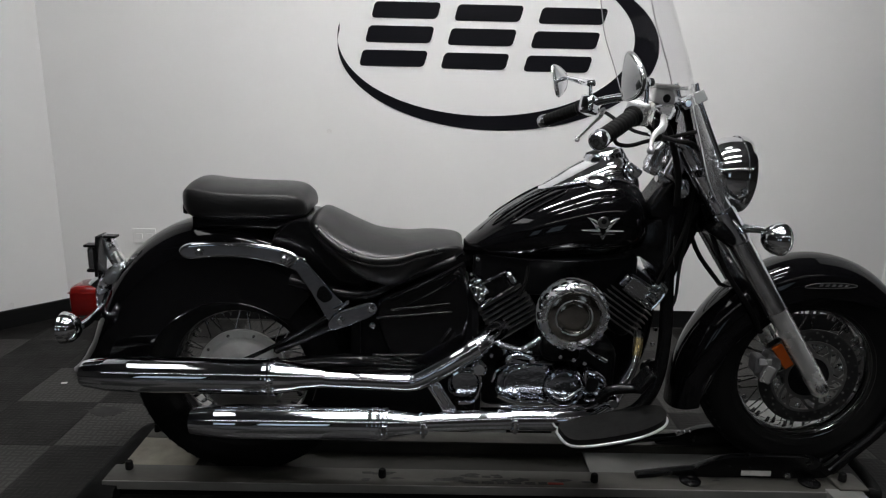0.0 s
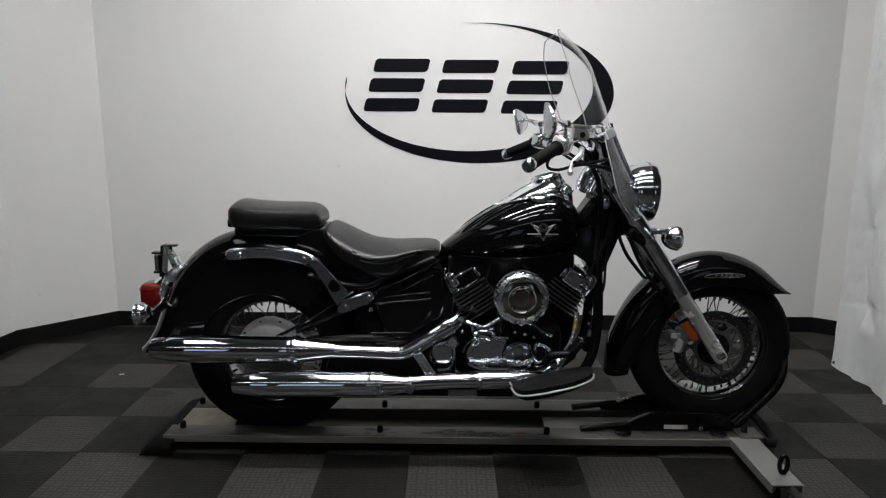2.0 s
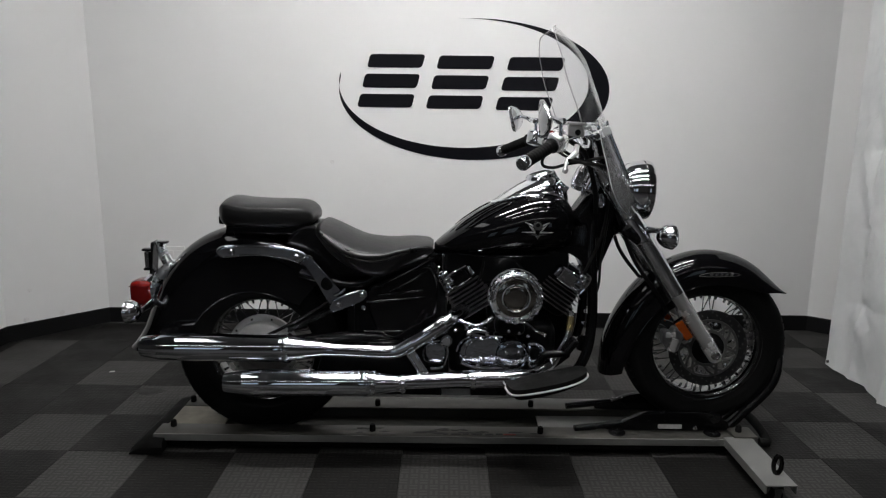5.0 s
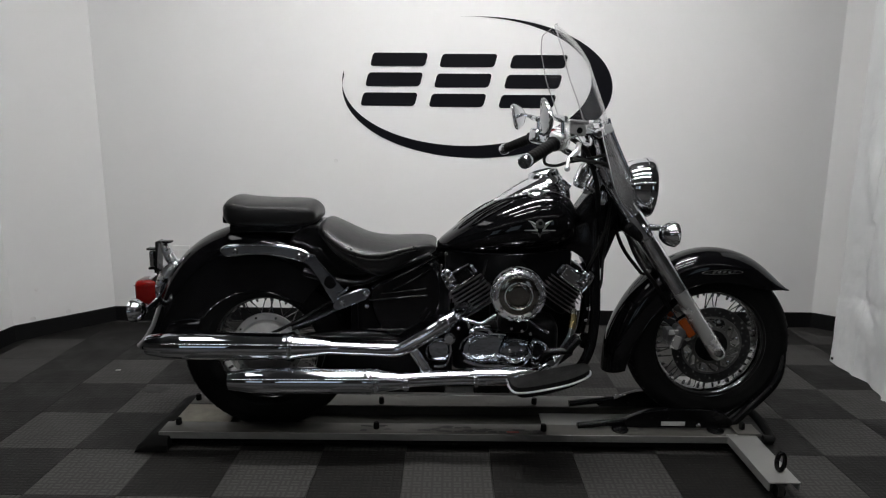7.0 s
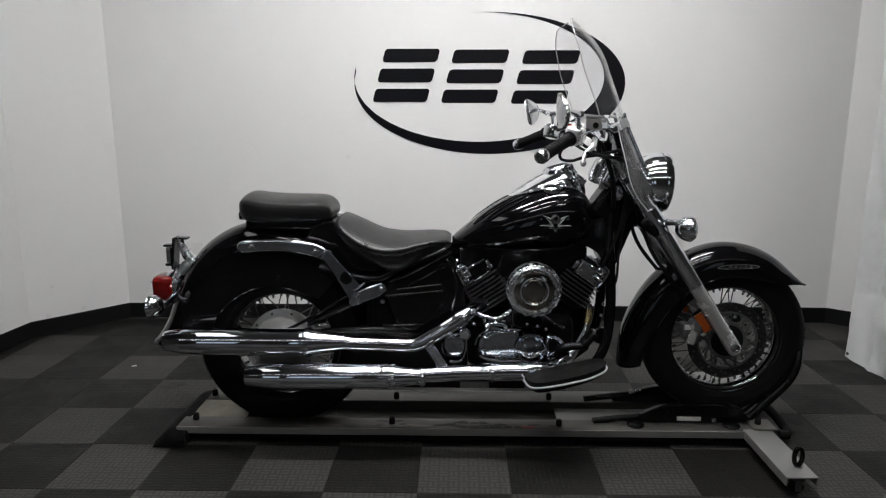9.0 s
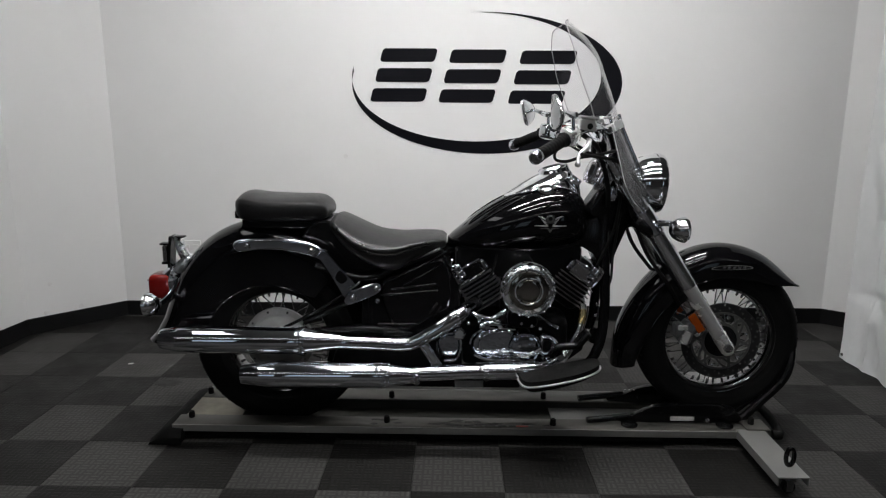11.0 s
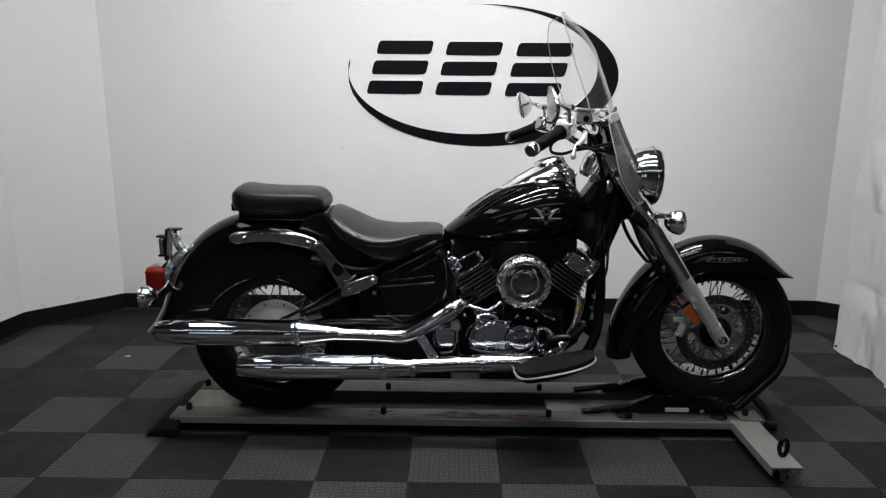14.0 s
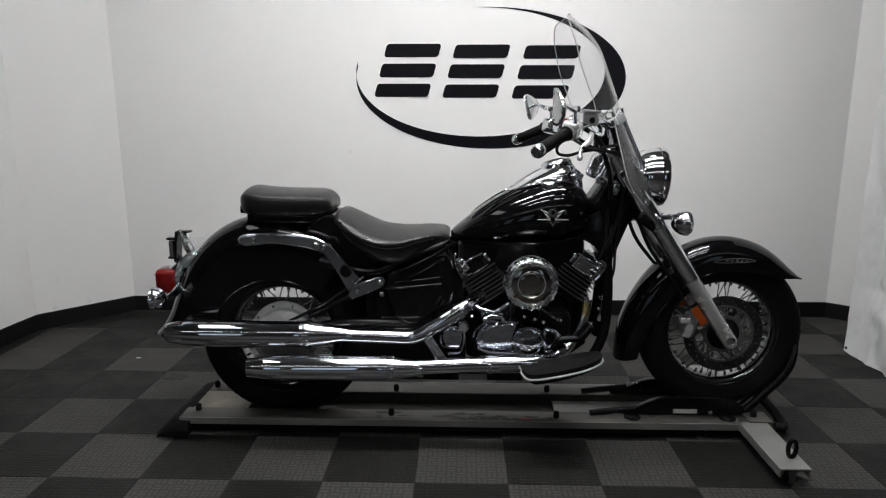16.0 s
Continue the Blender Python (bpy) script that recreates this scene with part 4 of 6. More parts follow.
tank = [(0.622, 0.752, 0.722, 0.025), (0.635, 0.766, 0.716, 0.050), (0.67, 0.795, 0.712, 0.082), (0.73, 0.843, 0.711, 0.112), (0.80, 0.889, 0.712, 0.138), (0.88, 0.928, 0.715, 0.156), (0.96, 0.958, 0.720, 0.166), (1.03, 0.964, 0.728, 0.164), (1.075, 0.945, 0.738, 0.148), (1.105, 0.912, 0.752, 0.120), (1.119, 0.875, 0.775, 0.080), (1.123, 0.845, 0.80, 0.04)]
part("fuel_tank", skin([ring(*v, p=2.3, low=0.42) for v in spline(tank, 4)]), PAINT_BLACK, bike, "gloss black teardrop fuel tank")
for s in (-1, 1):
    part("tank_seam", tube([(x, s * w * 0.97, zb + 0.020) for x, zt, zb, w in tank[2:9]], 0.0026, 8), PAINT_BLACK, bike, "folded seam along the tank")
console = [(0.828, 0.912, 0.904, 0.010), (0.845, 0.922, 0.908, 0.040), (0.875, 0.942, 0.916, 0.066), (0.915, 0.968, 0.926, 0.086), (0.965, 0.994, 0.935, 0.098), (1.01, 1.014, 0.936, 0.100), (1.045, 1.012, 0.930, 0.094), (1.075, 0.990, 0.914, 0.076), (1.098, 0.958, 0.90, 0.050)]
part("console", skin([ring(*v, p=1.75, low=0.16) for v in spline(console, 4)]), CONSOLE_CHROME, bike, "chrome tank console with speedometer")
part("console_lip", tube([(x, -w * 0.995, zb + (zt - zb) * 0.17) for x, zt, zb, w in console[1:-1]], 0.0055, 10), CHROME, bike, "chrome console lip")
meter = part("speedometer", lathe([(-0.034, 0.066), (-0.020, 0.060), (-0.004, 0.056), (0.004, 0.053), (0.009, 0.047), (0.009, 0.041), (0.006, 0.040), (0.006, 0.0)], (1.003, 0, 1.007), (-0.26, 0, 1), 36), CHROME, bike, "chrome speedometer ring")
part("meter_glass", lathe([(0.006, 0.0395), (0.0078, 0.036), (0.0084, 0.0)], (1.003, 0, 1.007), (-0.26, 0, 1), 30), ENGINE_BLACK, meter, "dark speedometer dial")
latch = part("console_latch", box((1.068, -0.060, 0.962), (0.046, 0.022, 0.044), 0.006, pose(0, 0, 0, 14, 34, -14), 3), CHROME, bike, "chrome block at the console front")
part("bolt", bolt((1.064, -0.073, 0.964), 0.008, (0, -1, 0.25), 0.006), POLISHED, latch)
for s in (-1, 1):
    part("fuel_cap", lathe([(-0.012, 0.030), (-0.002, 0.032), (0.001, 0.036), (0.010, 0.036), (0.015, 0.033), (0.019, 0.023), (0.021, 0.0)], (0.974, s * 0.090, 0.938), (0, s * 0.42, 1), 28), POLISHED, bike, "chrome fuel cap")
for y, z in ((-0.045, 0.002), (-0.062, -0.006)):
    part("tank_crease", tube([(0.735, y * 0.9, 0.832 + z), (0.79, y, 0.868 + z), (0.85, y, 0.900 + z)], 0.0035, 8), FRAME_BLACK, bike)
EY = -0.1685
emblem = part("emblem", lathe([(0, 0.0150), (0.003, 0.0140), (0.0045, 0.009), (0.005, 0.0)], (0.977, EY + 0.001, 0.845), (0, -1, 0), 20), CARRIER_GREY, bike, "silver winged tank emblem of plain shapes")
part("emblem_boss", lathe([(0, 0.0075), (0.002, 0.0060), (0.0025, 0.0)], (0.977, EY - 0.004, 0.848), (0, -1, 0), 14), ENGINE_BLACK, emblem)
part("emblem_ring", lathe([(-0.001, 0.0135), (0.0015, 0.0150), (-0.001, 0.0165)], (0.977, EY - 0.003, 0.845), (0, -1, 0), 24, closed=True), SPOKE_CHROME, emblem)
for s in (-1, 1):
    for (x0, z0), (x1, z1), (x2, z2), w in (((0.014, 0.843), (0.026, 0.850), (0.042, 0.856), 0.0028), ((0.013, 0.834), (0.024, 0.840), (0.033, 0.849), 0.0022), ((0.010, 0.826), (0.018, 0.831), (0.025, 0.840), 0.0018)):
        part("emblem_wing", tube([(0.977 + s * x0, EY + 0.0005, z0), (0.977 + s * x1, EY + 0.0015, z1), (0.977 + s * x2, EY + 0.004, z2)], [w, w * 0.8, w * 0.3], 8, 4, 0.6), BRIGHT_TRIM, emblem)
    part("emblem_bar", prism([(0.977 + s * 0.008, 0.8195), (0.977 + s * 0.054, 0.8225), (0.977 + s * 0.008, 0.8255)][::s], EY - 0.002, EY + 0.03), BRIGHT_TRIM, emblem)
    part("emblem_bar", prism([(0.977 + s * 0.004, 0.8120), (0.977 + s * 0.034, 0.8140), (0.977 + s * 0.004, 0.8165)][::s], EY - 0.002, EY + 0.03), SILVER_BADGE, emblem)
part("emblem_point", prism([(0.968, 0.811), (0.986, 0.811), (0.977, 0.798)], EY - 0.002, EY + 0.03), SILVER_BADGE, emblem)

# seats
def saddle(stations, n=9):
    """Cushion sections: x, crown height, edge height, bottom height, half width."""
    rings = []
    for x, zc, ze, zb, w in spline(stations, 5):
        half = []
        for k in range(n):
            a = k / (n - 1)
            y = w * math.sin(a * math.pi / 2)
            half.append((y, ze + (zc - ze) * math.cos(a * math.pi / 2) ** 1.4))
        half += [(w * 1.035, ze - (ze - zb) * 0.22), (w * 1.03, ze - (ze - zb) * 0.55), (w * 0.97, ze - (ze - zb) * 0.85), (w * 0.85, zb), (0, zb)]
        full = half + [(-y, z) for y, z in reversed(half[1:-1])]
        rings.append([(x, y, z) for y, z in full])
    return skin(rings)


SEAT = [(0.205, 0.828, 0.815, 0.790, 0.105), (0.225, 0.838, 0.816, 0.770, 0.132), (0.26, 0.827, 0.788, 0.735, 0.158), (0.31, 0.803, 0.758, 0.700, 0.172), (0.37, 0.778, 0.738, 0.668, 0.172), (0.44, 0.768, 0.738, 0.655, 0.162), (0.50, 0.766, 0.750, 0.685, 0.142), (0.56, 0.768, 0.757, 0.705, 0.118), (0.60, 0.766, 0.756, 0.722, 0.098), (0.618, 0.754, 0.748, 0.732, 0.085)]
seat = part("seat", saddle(SEAT), VINYL, bike, "black vinyl rider seat")
for s in (-1, 1):
    part("piping", tube([(x, s * w * 1.0, ze - 0.006) for x, zc, ze, zb, w in SEAT[1:-1]], [0.008, 0.0105, 0.0115, 0.0115, 0.0105, 0.009, 0.007, 0.005], 14), PIPING, seat, "black seat piping")
    part("piping", tube([(x, s * w * 1.035, ze - 0.25 * (ze - zb)) for x, zc, ze, zb, w in SEAT[2:-2]], 0.004, 8), PIPING, seat, "black seat seam")
PILLION = [(-0.141, 0.868, 0.864, 0.856, 0.050), (-0.1385, 0.884, 0.876, 0.850, 0.076), (-0.134, 0.902, 0.888, 0.840, 0.094), (-0.120, 0.916, 0.897, 0.828, 0.108), (-0.098, 0.920, 0.898, 0.822, 0.117), (-0.05, 0.913, 0.892, 0.819, 0.124), (0.04, 0.909, 0.888, 0.818, 0.124), (0.13, 0.908, 0.887, 0.820, 0.118), (0.165, 0.902, 0.881, 0.824, 0.108), (0.186, 0.886, 0.870, 0.830, 0.094), (0.194, 0.868, 0.858, 0.836, 0.082)]
pillion = part("pillion_seat", saddle(PILLION), VINYL, bike, "black vinyl pillion pad")
part("pillion_base", box((0.035, 0, 0.808), (0.31, 0.17, 0.040), 0.010), FRAME_BLACK, bike)
part("pillion_mount", box((-0.135, -0.02, 0.838), (0.03, 0.09, 0.03), 0.006), FRAME_BLACK, bike)

# chrome fender struts with bolts
for s in (-1, 1):
    y0, y1 = (-0.148, -0.126) if s < 0 else (0.126, 0.148)
    bar = part("fender_strut", prism(rounded([(-0.137, 0.737), (-0.128, 0.753), (-0.100, 0.762), (-0.04, 0.766), (0.04, 0.765), (0.105, 0.760), (0.150, 0.748), (0.180, 0.730), (0.166, 0.714), (0.150, 0.700), (0.12, 0.708), (0.04, 0.723), (-0.04, 0.723), (-0.100, 0.716), (-0.126, 0.720)], 3), y0, y1, 0.0095, 5), CHROME, bike, "chrome fender strut")
    part("strut_arm", prism([(0.153, 0.700), (0.183, 0.730), (0.202, 0.716), (0.262, 0.645), (0.300, 0.602), (0.282, 0.572), (0.258, 0.548), (0.244, 0.572), (0.208, 0.637), (0.172, 0.692)], y0 - 0.001, y1 - 0.003, 0.004, 3), CAST_CHROME, bar, "chrome lower strut arm")
    # black patch for the dark reflection seen in the middle of the arm
    part("strut_dark_patch", prism(rounded([(0.226, 0.622), (0.232, 0.645), (0.246, 0.652), (0.268, 0.628), (0.262, 0.612), (0.244, 0.606)], 3), y0 - 0.0025, y0 + 0.004, 0.001), PAINT_BLACK, bar, "dark patch in place of a reflection on the arm")
    # highlights along the strut, added as thin polished pieces
    part("strut_glint", tube([(0.150, y0 - 0.001, 0.703), (0.160, y0 - 0.0035, 0.712), (0.185, y0 - 0.0035, 0.729), (0.200, y0 - 0.002, 0.722)], 0.0032, 8, 3), POLISHED, bar, "thin bright piece in place of a highlight on the strut")
    part("strut_glint", tube([(0.284, y0 - 0.0115, 0.579), (0.315, y0 - 0.0125, 0.592), (0.362, y0 - 0.0115, 0.609)], 0.0030, 8, 3), POLISHED, bar, "thin bright piece in place of a highlight on the strut")
    part("strut_step", prism([(0.270, 0.590), (0.300, 0.607), (0.312, 0.618), (0.316, 0.606), (0.300, 0.594), (0.276, 0.580)], y0 - 0.009, y0 + 0.004, 0.005, 3), POLISHED, bar, "thin bright piece in place of a highlight on the strut")
    part("strut_foot", prism(rounded([(0.256, 0.546), (0.268, 0.570), (0.30, 0.586), (0.340, 0.600), (0.372, 0.612), (0.388, 0.602), (0.389, 0.588), (0.374, 0.570), (0.330, 0.550), (0.281, 0.531), (0.262, 0.531)], 3), y0 - 0.010, y1 - 0.006, 0.004, 3), CAST_CHROME, bar, "chrome strut foot")
    for bx, bz, d in ((-0.081, 0.740, 0.001), (0.143, 0.724, 0.001), (0.290, 0.557, 0.011), (0.373, 0.592, 0.011)):
        part("bolt", bolt((bx, (y0 - d) if s < 0 else (y1 + d), bz), 0.0088, (0, s, 0), 0.008), POLISHED, bar, "chrome cap bolt")
        part("washer", lathe([(0, 0.0125), (0.002, 0.012), (0.002, 0.0)], (bx, (y0 - d + 0.001) if s < 0 else (y1 + d - 0.001), bz), (0, s, 0), 16), CHROME_DULL, bar)

# exhausts
MY, LY = -0.185, -0.235
top = part("muffler", lathe([(-0.398, 0.0), (-0.396, 0.030), (-0.400, 0.034), (-0.390, 0.037), (-0.335, 0.046), (-0.27, 0.049), (0.09, 0.049), (0.098, 0.051), (0.112, 0.051), (0.118, 0.047), (0.20, 0.035), (0.252, 0.0275), (0.258, 0.0)], (0, MY, 0.404), (1, 0, 0), 40), CHROME, bike, "long chrome upper muffler")
part("muffler_end", lathe([(-0.402, 0.0), (-0.4015, 0.026), (-0.393, 0.028)], (0, MY, 0.404), (1, 0, 0), 30), ENGINE_BLACK, top)
part("header_pipe", tube([(0.245, MY, 0.401), (0.36, MY, 0.398), (0.47, MY, 0.395), (0.515, MY, 0.408), (0.58, MY, 0.447), (0.66, MY + 0.01, 0.496), (0.70, MY + 0.05, 0.515), (0.735, -0.09, 0.525)], [0.0265, 0.0265, 0.0265, 0.028, 0.029, 0.029, 0.027, 0.024], 24), CHROME, top, "chrome rear header pipe")
part("clamp", lathe([(-0.012, 0.030), (-0.010, 0.0325), (0.010, 0.0325), (0.012, 0.030)], (0.655, MY + 0.008, 0.493), (0.85, 0.06, 0.52), 24), CHROME, top)
low = part("muffler", lathe([(-0.096, 0.0), (-0.094, 0.030), (-0.098, 0.034), (-0.085, 0.036), (-0.03, 0.043), (0.03, 0.046), (0.375, 0.0455), (0.384, 0.048), (0.398, 0.048), (0.404, 0.044), (0.50, 0.029), (0.512, 0.031), (0.526, 0.031), (0.532, 0.027), (0.535, 0.0)], (0, LY, 0.296), (1, 0, 0.006), 40), CHROME, bike, "long chrome lower muffler")
part("muffler_end", lathe([(-0.100, 0.0), (-0.0995, 0.026), (-0.092, 0.028)], (0, LY, 0.296), (1, 0, 0.006), 30), ENGINE_BLACK, low)
part("header_pipe", tube([(0.52, LY, 0.304), (0.66, LY, 0.312), (0.80, LY, 0.318), (0.93, LY + 0.01, 0.320), (1.00, LY + 0.04, 0.330), (1.055, LY + 0.07, 0.370), (1.095, LY + 0.09, 0.430), (1.112, -0.125, 0.49), (1.115, -0.105, 0.525)], [0.027, 0.027, 0.0275, 0.0275, 0.026, 0.019, 0.013, 0.0115, 0.0115], 24), CHROME, low, "chrome front header pipe")
part("heat_shield", tube([(0.77, LY, 0.3175), (0.86, LY, 0.3195), (0.92, LY + 0.004, 0.321)], [0.032, 0.032, 0.029], 24, 3), CHROME, low, "chrome heat shield")
part("heat_stain", tube([(1.106, LY + 0.100, 0.462), (1.112, LY + 0.109, 0.487), (1.115, LY + 0.120, 0.507)], 0.0128, 20, 3), GOLD_HEAT, low, "gold heat-tinted pipe")
part("clamp", lathe([(-0.008, 0.029), (-0.006, 0.0335), (0.006, 0.0335), (0.008, 0.029)], (0.765, LY, 0.3165), (1, 0, 0.03), 24), CHROME, low)
def band(x, y, z, r, host, lean=0.0):
    """A pinched pipe clamp with its bolt."""
    clamp = part("clamp", lathe([(-0.009, r), (-0.009, r + 0.003), (-0.006, r + 0.0045), (0.006, r + 0.0045), (0.009, r + 0.003), (0.009, r)], (x, y, z), (1, 0, lean), 28, closed=True), CHROME, host, "chrome pipe clamp")
    part("clamp_ear", join(box((x, y - r - 0.006, z + 0.004), (0.018, 0.010, 0.005), 0.001), box((x, y - r - 0.006, z - 0.010), (0.018, 0.010, 0.005), 0.001), lathe([(-0.020, 0.005), (-0.020, 0.006), (0.016, 0.006), (0.016, 0.0)], (x, y - r - 0.007, z - 0.002), (0, 0, 1), 10)), POLISHED, clamp, "clamp bolt")


band(0.418, LY, 0.300, 0.0415, low, 0.006)
band(0.520, LY, 0.300, 0.0295, low, 0.006)
band(0.762, LY, 0.3165, 0.0285, low, 0.03)
band(0.112, MY, 0.404, 0.0490, top)
part("exhaust_guard", prism([(0.20, 0.30), (0.24, 0.42), (0.62, 0.43), (0.68, 0.36), (0.68, 0.262), (0.30, 0.262)], -0.125, -0.085, 0.008), ENGINE_BLACK, bike, "black guard behind the exhausts")
part("muffler_bracket", moved(join(box((0, 0, 0), (0.034, 0.010, 0.105), 0.003), box((-0.009, -0.007, 0), (0.006, 0.006, 0.100), 0.002), box((0.009, -0.007, 0), (0.006, 0.006, 0.100), 0.002)), pose(0.572, -0.222, 0.362, 0, -32, 0)), CHROME, bike, "ribbed chrome exhaust bracket")

# engine
engine = part("crankcase", join(box((0.87, 0, 0.375), (0.40, 0.20, 0.20), 0.04, segments=3), box((0.90, 0, 0.48), (0.16, 0.15, 0.14), 0.03), box((0.66, 0, 0.40), (0.16, 0.19, 0.16), 0.03)), ENGINE_BLACK, bike, "black V-twin engine case")


part("engine_back", prism([(0.60, 0.29), (0.60, 0.490), (0.672, 0.505), (0.672, 0.590), (0.60, 0.605), (0.60, 0.70), (0.66, 0.745), (1.03, 0.745), (1.075, 0.690), (1.120, 0.60), (1.15, 0.50), (1.15, 0.30), (1.10, 0.26), (0.66, 0.26)], 0.03, 0.10, 0.01), ENGINE_BLACK, bike, "black far side of the engine")
part("inner_guard", prism([(0.24, 0.36), (0.24, 0.60), (0.30, 0.68), (0.62, 0.70), (0.62, 0.30), (0.34, 0.30)], 0.088, 0.105, 0.004), ENGINE_BLACK, bike, "black inner guard")
part("inner_guard", prism([(0.205, 0.54), (0.225, 0.65), (0.32, 0.68), (0.34, 0.54)], -0.05, -0.02, 0.004), ENGINE_BLACK, bike, "black inner guard")
part("inner_guard", prism([(0.305, 0.40), (0.315, 0.61), (0.42, 0.66), (0.44, 0.40)], -0.085, -0.06, 0.004), ENGINE_BLACK, bike, "black inner guard")


def cylinder(cx, cz, lean, name):
    m = Matrix.Translation((cx, -0.005, cz)) @ pose(0, 0, 0, 0, lean, 0)
    core = part(name, moved(box((0, 0, 0), (0.135, 0.165, 0.125), 0.03, segments=3), m), ENGINE_BLACK, bike, "black finned engine cylinder")
    for k in range(2 if lean > 0 else 0, 8):
        part("fin", moved(box((0, 0, -0.060 + 0.0150 * k), (0.146 - 0.002 * abs(k - 4), 0.192, 0.0036), 0.0016), m), FIN_EDGE, core, "dark alloy cooling fin")
    part("rocker_cover", moved(box((0, 0, 0.082), (0.120, 0.180, 0.040), 0.014, segments=3), m), ENGINE_BLACK, core, "black rocker cover")
    q = -1 if lean < 0 else 1
    end = m @ Matrix.Translation((-q * 0.024, 0, 0.022))
    cap = part("chrome_cap", moved(join(box((q * 0.056, -0.004, 0.078), (0.044, 0.208, 0.062), 0.016, segments=4), box((q * 0.066, -0.004, 0.046), (0.030, 0.198, 0.030), 0.012, segments=4)), end), CAST_CHROME, core, "chrome rocker cap")
    for dz, dr in ((0.040, 0.0045), (0.060, 0.0050), (0.078, 0.0055), (0.098, 0.0045)):
        part("cap_rib", moved(tube([(q * 0.040, -0.1065, dz), (q * 0.056, -0.1100, dz + 0.002), (q * 0.074, -0.1065, dz - 0.002)], dr, 8, 3), end), POLISHED, cap, "bright cast rib")
    part("cap_edge", moved(tube([(q * 0.078, -0.100, 0.036), (q * 0.080, -0.102, 0.070), (q * 0.074, -0.100, 0.106), (q * 0.050, -0.100, 0.111)], 0.005, 8, 4), end), POLISHED, cap, "bright cap edge")
    part("cap_bolt", moved(bolt((q * 0.060, -0.108, 0.063), 0.0065), end), POLISHED, cap)
    part("cap_bolt", moved(bolt((q * 0.060, -0.108, 0.085), 0.0065), end), POLISHED, cap)
    other = part("chrome_cap", moved(box((-q * 0.058, -0.004, 0.082), (0.020, 0.200, 0.040), 0.007, segments=3), m), CAST_CHROME, core, "narrow chrome rocker cap")
    part("cap_bolt", moved(bolt((-q * 0.058, -0.104, 0.090), 0.0065), m), POLISHED, other)
    part("cover_plate", moved(box((-q * 0.004, -0.096, 0.082), (0.086, 0.010, 0.044), 0.004, segments=3), m), CHROME_DULL if lean > 0 else PAINT_BLACK, core, "polished cover plate")
    part("cap_trim", moved(tube([(-0.055, -0.101, 0.106), (0, -0.103, 0.109), (0.055, -0.101, 0.106)], 0.0045, 8), m), CHROME, core, "chrome trim")
    part("cap_trim", moved(tube([(-0.050, -0.101, 0.058), (0, -0.102, 0.057), (0.050, -0.101, 0.058)], 0.003, 8), m), CHROME_DULL, core, "chrome trim")
    part("head_bridge", moved(box((q * 0.010, -0.030, 0.112), (0.080, 0.070, 0.024), 0.008, segments=3), m), ENGINE_BLACK, core, "black head stay")
    return core


cylinder(0.748, 0.572, -33, "rear_cylinder")
cylinder(1.066, 0.572, 35, "front_cylinder")

AIR = (0.903, -0.148, 0.608)
air = part("air_cleaner", lathe([(0.0, 0.070), (0.02, 0.084), (0.040, 0.092), (0.060, 0.0945), (0.074, 0.0940), (0.086, 0.0900), (0.094, 0.0835), (0.097, 0.0770), (0.096, 0.0715), (0.092, 0.0690), (0.085, 0.0685), (0.070, 0.0)], AIR, (0, -1, 0), 72), RIM_CAST, bike, "round chrome air cleaner")
part("air_cover", lathe([(0.074, 0.0683), (0.0905, 0.0683), (0.0920, 0.0660), (0.0935, 0.0500), (0.0940, 0.0480), (0.0905, 0.0450), (0.0885, 0.0425), (0.0885, 0.0410), (0.0900, 0.0390), (0.0915, 0.0300), (0.0920, 0.0)], AIR, (0, -1, 0), 64), SMOKED_CHROME, air, "smoked polished cover disc")
part("cover_ring", lathe([(0.0925, 0.0445), (0.0945, 0.0455), (0.0950, 0.0470), (0.0945, 0.0485), (0.0925, 0.0490)], AIR, (0, -1, 0), 48, closed=True), RIM_CAST, air, "bright raised ring")
for k in range(20):
    q = 2 * math.pi * k / 20
    part("rim_notch", moved(ball((0, 0, 0), (0.0115, 0.016, 0.0042), 12, 8), Matrix.Translation((AIR[0] + 0.0900 * math.cos(q), AIR[1] - 0.078, AIR[2] + 0.0900 * math.sin(q))) @ pose(0, 0, 0, 0, 90 - math.degrees(q), 0)), CHROME, air)

cover = part("clutch_cover", moved(prism(rounded([(0.712, 0.375), (0.725, 0.425), (0.77, 0.452), (0.83, 0.452), (0.865, 0.44), (0.865, 0.345), (0.83, 0.330), (0.76, 0.332), (0.725, 0.345)], 4), -0.165, -0.08, 0.014, 3), Matrix()), CAST_CHROME, bike, "chrome clutch cover")
part("cover_face", prism(rounded([(0.735, 0.38), (0.748, 0.42), (0.79, 0.438), (0.848, 0.436), (0.852, 0.350), (0.79, 0.343), (0.748, 0.352)], 4), -0.169, -0.160, 0.004, 3), CAST_CHROME, cover, "flat polished cover face")
rnd = part("alternator_cover", lathe([(0.0, 0.060), (0.072, 0.060), (0.080, 0.0560), (0.082, 0.051), (0.0805, 0.0475), (0.0815, 0.0455), (0.0835, 0.030), (0.0843, 0.014), (0.0845, 0.0)], (0.903, -0.10, 0.381), (0, -1, 0), 40), CAST_CHROME, bike, "round chrome engine cover")
part("cover_ridge", tube([(0.872, -0.1835, 0.362), (0.888, -0.1850, 0.352), (0.908, -0.1850, 0.352), (0.926, -0.1845, 0.364), (0.934, -0.1830, 0.376)], [0.002, 0.0045, 0.0055, 0.005, 0.002], 10, 4, 0.7), POLISHED, rnd, "raised curved ridge")
